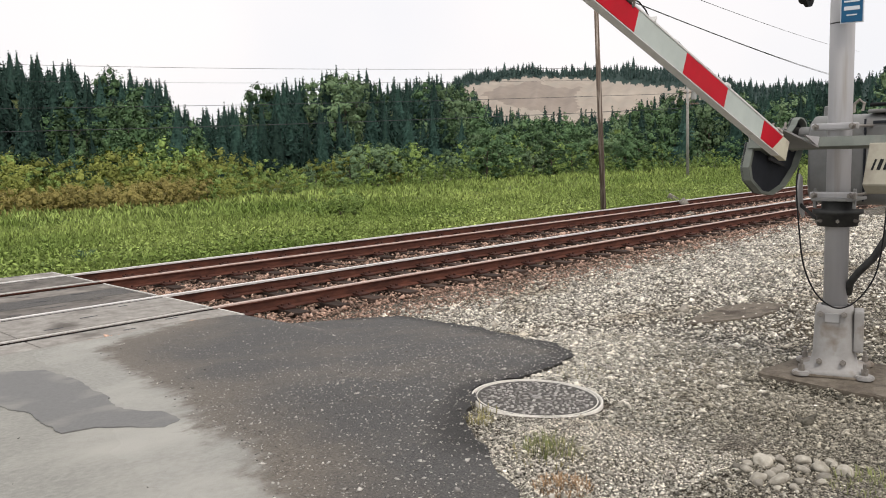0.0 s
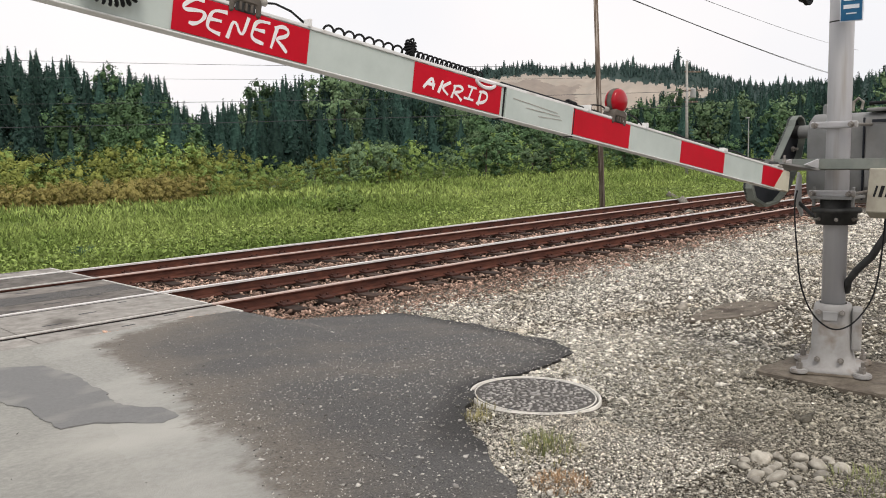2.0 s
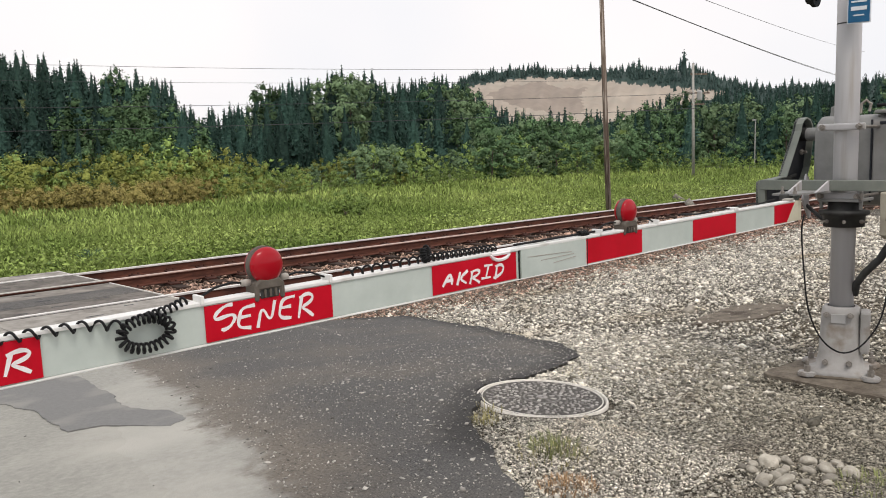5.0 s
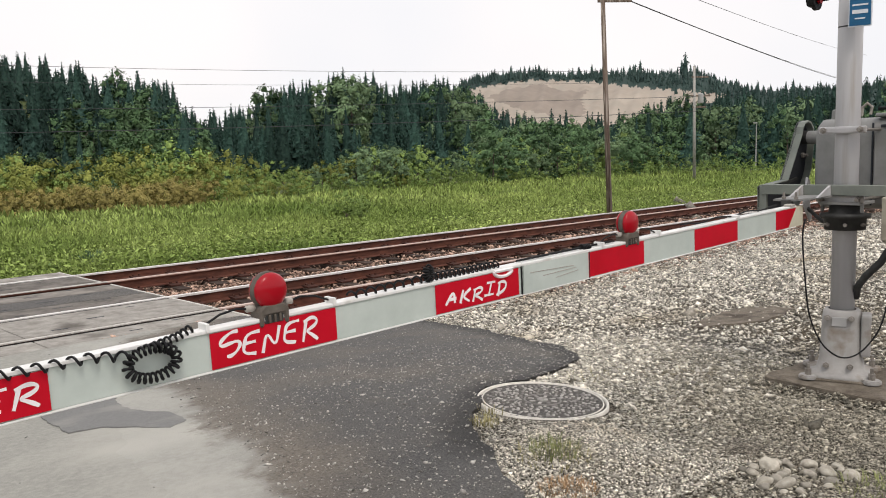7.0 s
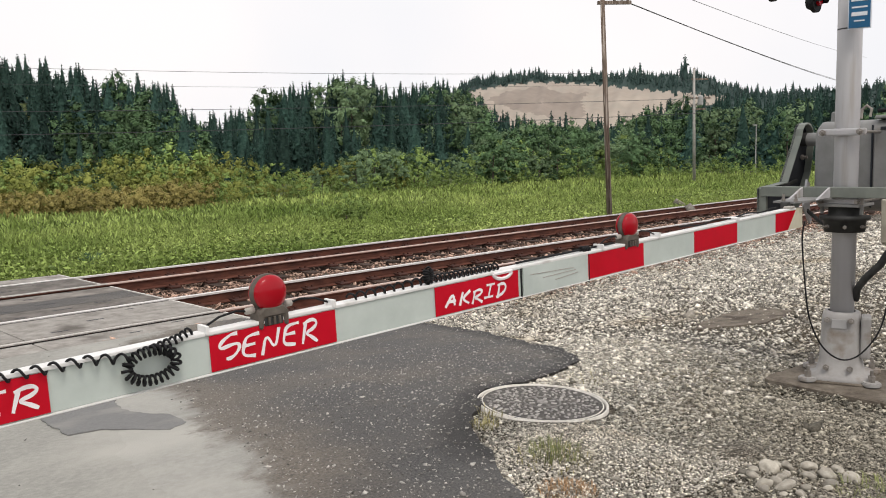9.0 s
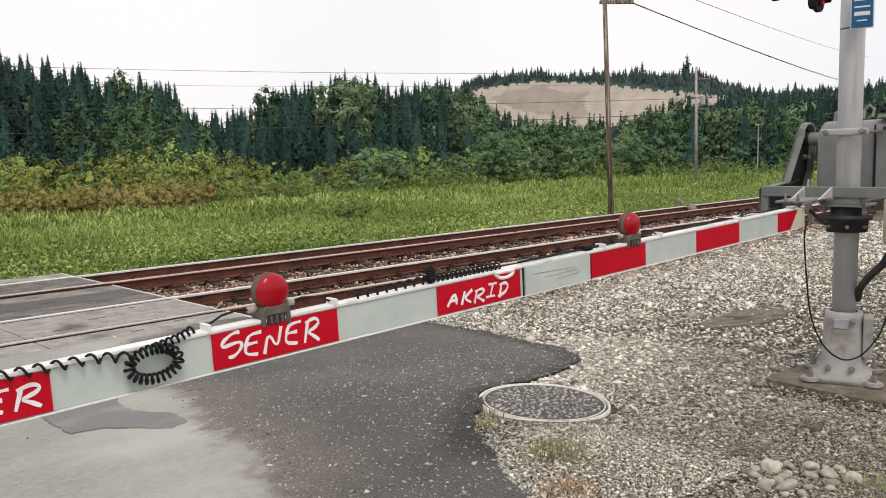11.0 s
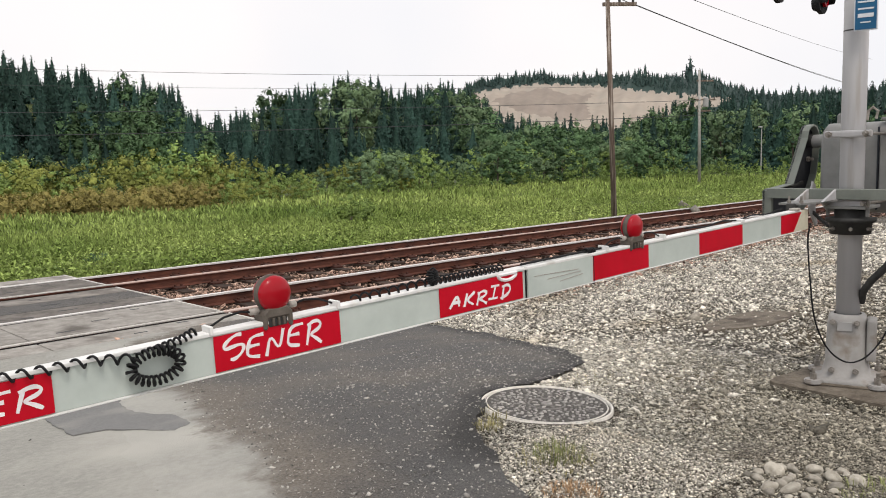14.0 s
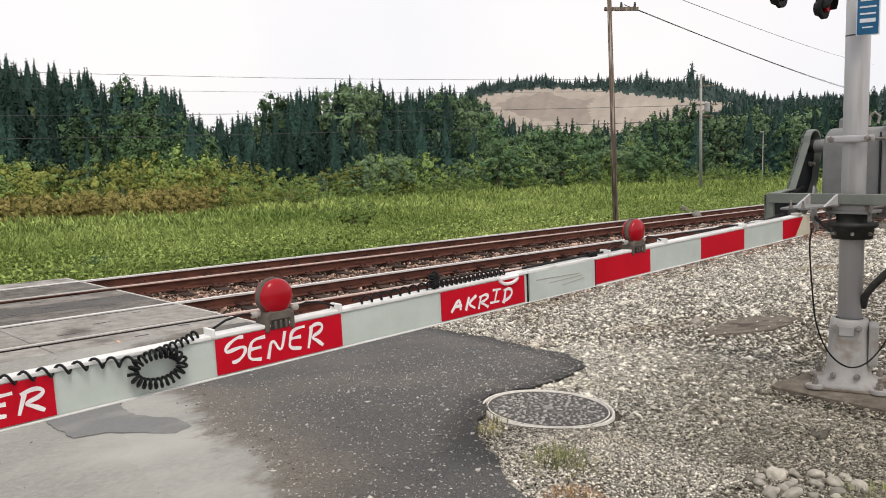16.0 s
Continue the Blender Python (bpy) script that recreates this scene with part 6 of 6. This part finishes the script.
tuft(3.10, 2.42, 220, 0.085, 0.13, M["moss"], "grass_tuft", "sparse green grass tuft growing in the gravel")
tuft(3.05, 2.40, 150, 0.05, 0.20, M["dry_grass"], "grass_tuft", "sparse dry grass tuft growing in the gravel")
tuft(3.20, 2.98, 120, 0.05, 0.08, M["dry_grass"], "grass_tuft", "dry grass along the asphalt's broken edge")
tuft(3.38, 3.10, 30, 0.07, 0.07, M["dry_grass"], "grass_tuft", "dry grass along the asphalt's broken edge")
tuft(2.78, 2.10, 420, 0.035, 0.13, M["rust_grass"], "grass_tuft", "withered orange-tan grass along the asphalt's broken edge")
tuft(3.75, 1.12, 260, 0.05, 0.22, M["moss"], "low_plants", "low green plants at the heap of cobbles")
tuft(4.65, 3.35, 60, 0.06, 0.2, M["dry_grass"], "grass_tuft", "sparse dry grass in the gravel")

n = 70000
x, y = rng.uniform(1.3, 7.2, n), rng.uniform(1.0, 9.1, n) ** 1.0
ok = inside(dark_edge, x, y) & (rng.uniform(0, 1, n) < np.clip(1.35 - 0.2 * y, 0.12, 1))
x, y = x[ok], y[ok]
size = rng.lognormal(math.log(0.0041), 0.45, len(x))
tagged(stones("asphalt_chips", x, y, lie(x, y) + 0.0255 + size * 0.1, size, M["chip"], 0.5), "pale stone chips worn bare in the asphalt", "stone chips", kind="stuff")

pts = np.array(dark_edge)
left = pts[(pts[:, 0] < 4.8) & (pts[:, 0] < 0.62 * pts[:, 1] + 0.6)]
n = 2500
pick = left[rng.integers(0, len(left), n)]
x, y = pick[:, 0] - np.abs(rng.normal(0, 0.17, n)) + 0.06, pick[:, 1] + rng.normal(0, 0.14, n)
ok = (y < 9.2) & (y > 1)
x, y = x[ok], y[ok]
size = rng.lognormal(math.log(0.0031), 0.45, len(x))
tagged(stones("asphalt_crumbs", x, y, lie(x, y) + 0.018 + size * 0.05, size, M["tar"], 0.5), "dark asphalt crumbs strewn along the worn edge", "asphalt crumbs", kind="stuff")
x, y = rng.uniform(0.8, 5.0, 60), rng.uniform(2.0, 9.2, 60)
ok = ~inside(dark_edge, x, y)
x, y = x[ok], y[ok]
size = rng.lognormal(math.log(0.008), 0.5, len(x))
tagged(stones("road_pebbles", x, y, lie(x, y) + 0.022, size, M["asphalt"], 0.35), "few loose dark pebbles on the road", "pebbles", kind="stuff")


# ---- what moves ----
def motions():
    swing = [(0.0, 21.63), (0.5, 18.06), (1.0, 14.96), (1.5, 12.18), (2.0, 9.57), (2.5, 7.15), (3.0, 5.05), (3.5, 3.12), (4.0, 1.33), (4.5, -0.06), (5.0, -1.1), (5.5, -1.75), (6.0, -2.02), (6.5, -2.05), (11.0, -2.05), (16.0, -2.05)]
    walk(gate, [(t, Matrix.Translation(SHAFT) @ pose(0, 0, 0, 0, a, ARM_YAW)) for t, a in swing])
    walk(drop, [(t, Matrix.Translation((5.25, 2.10, 1.16 + 0.30 * (a + 2.05) / 23.7))) for t, a in swing])


motions()
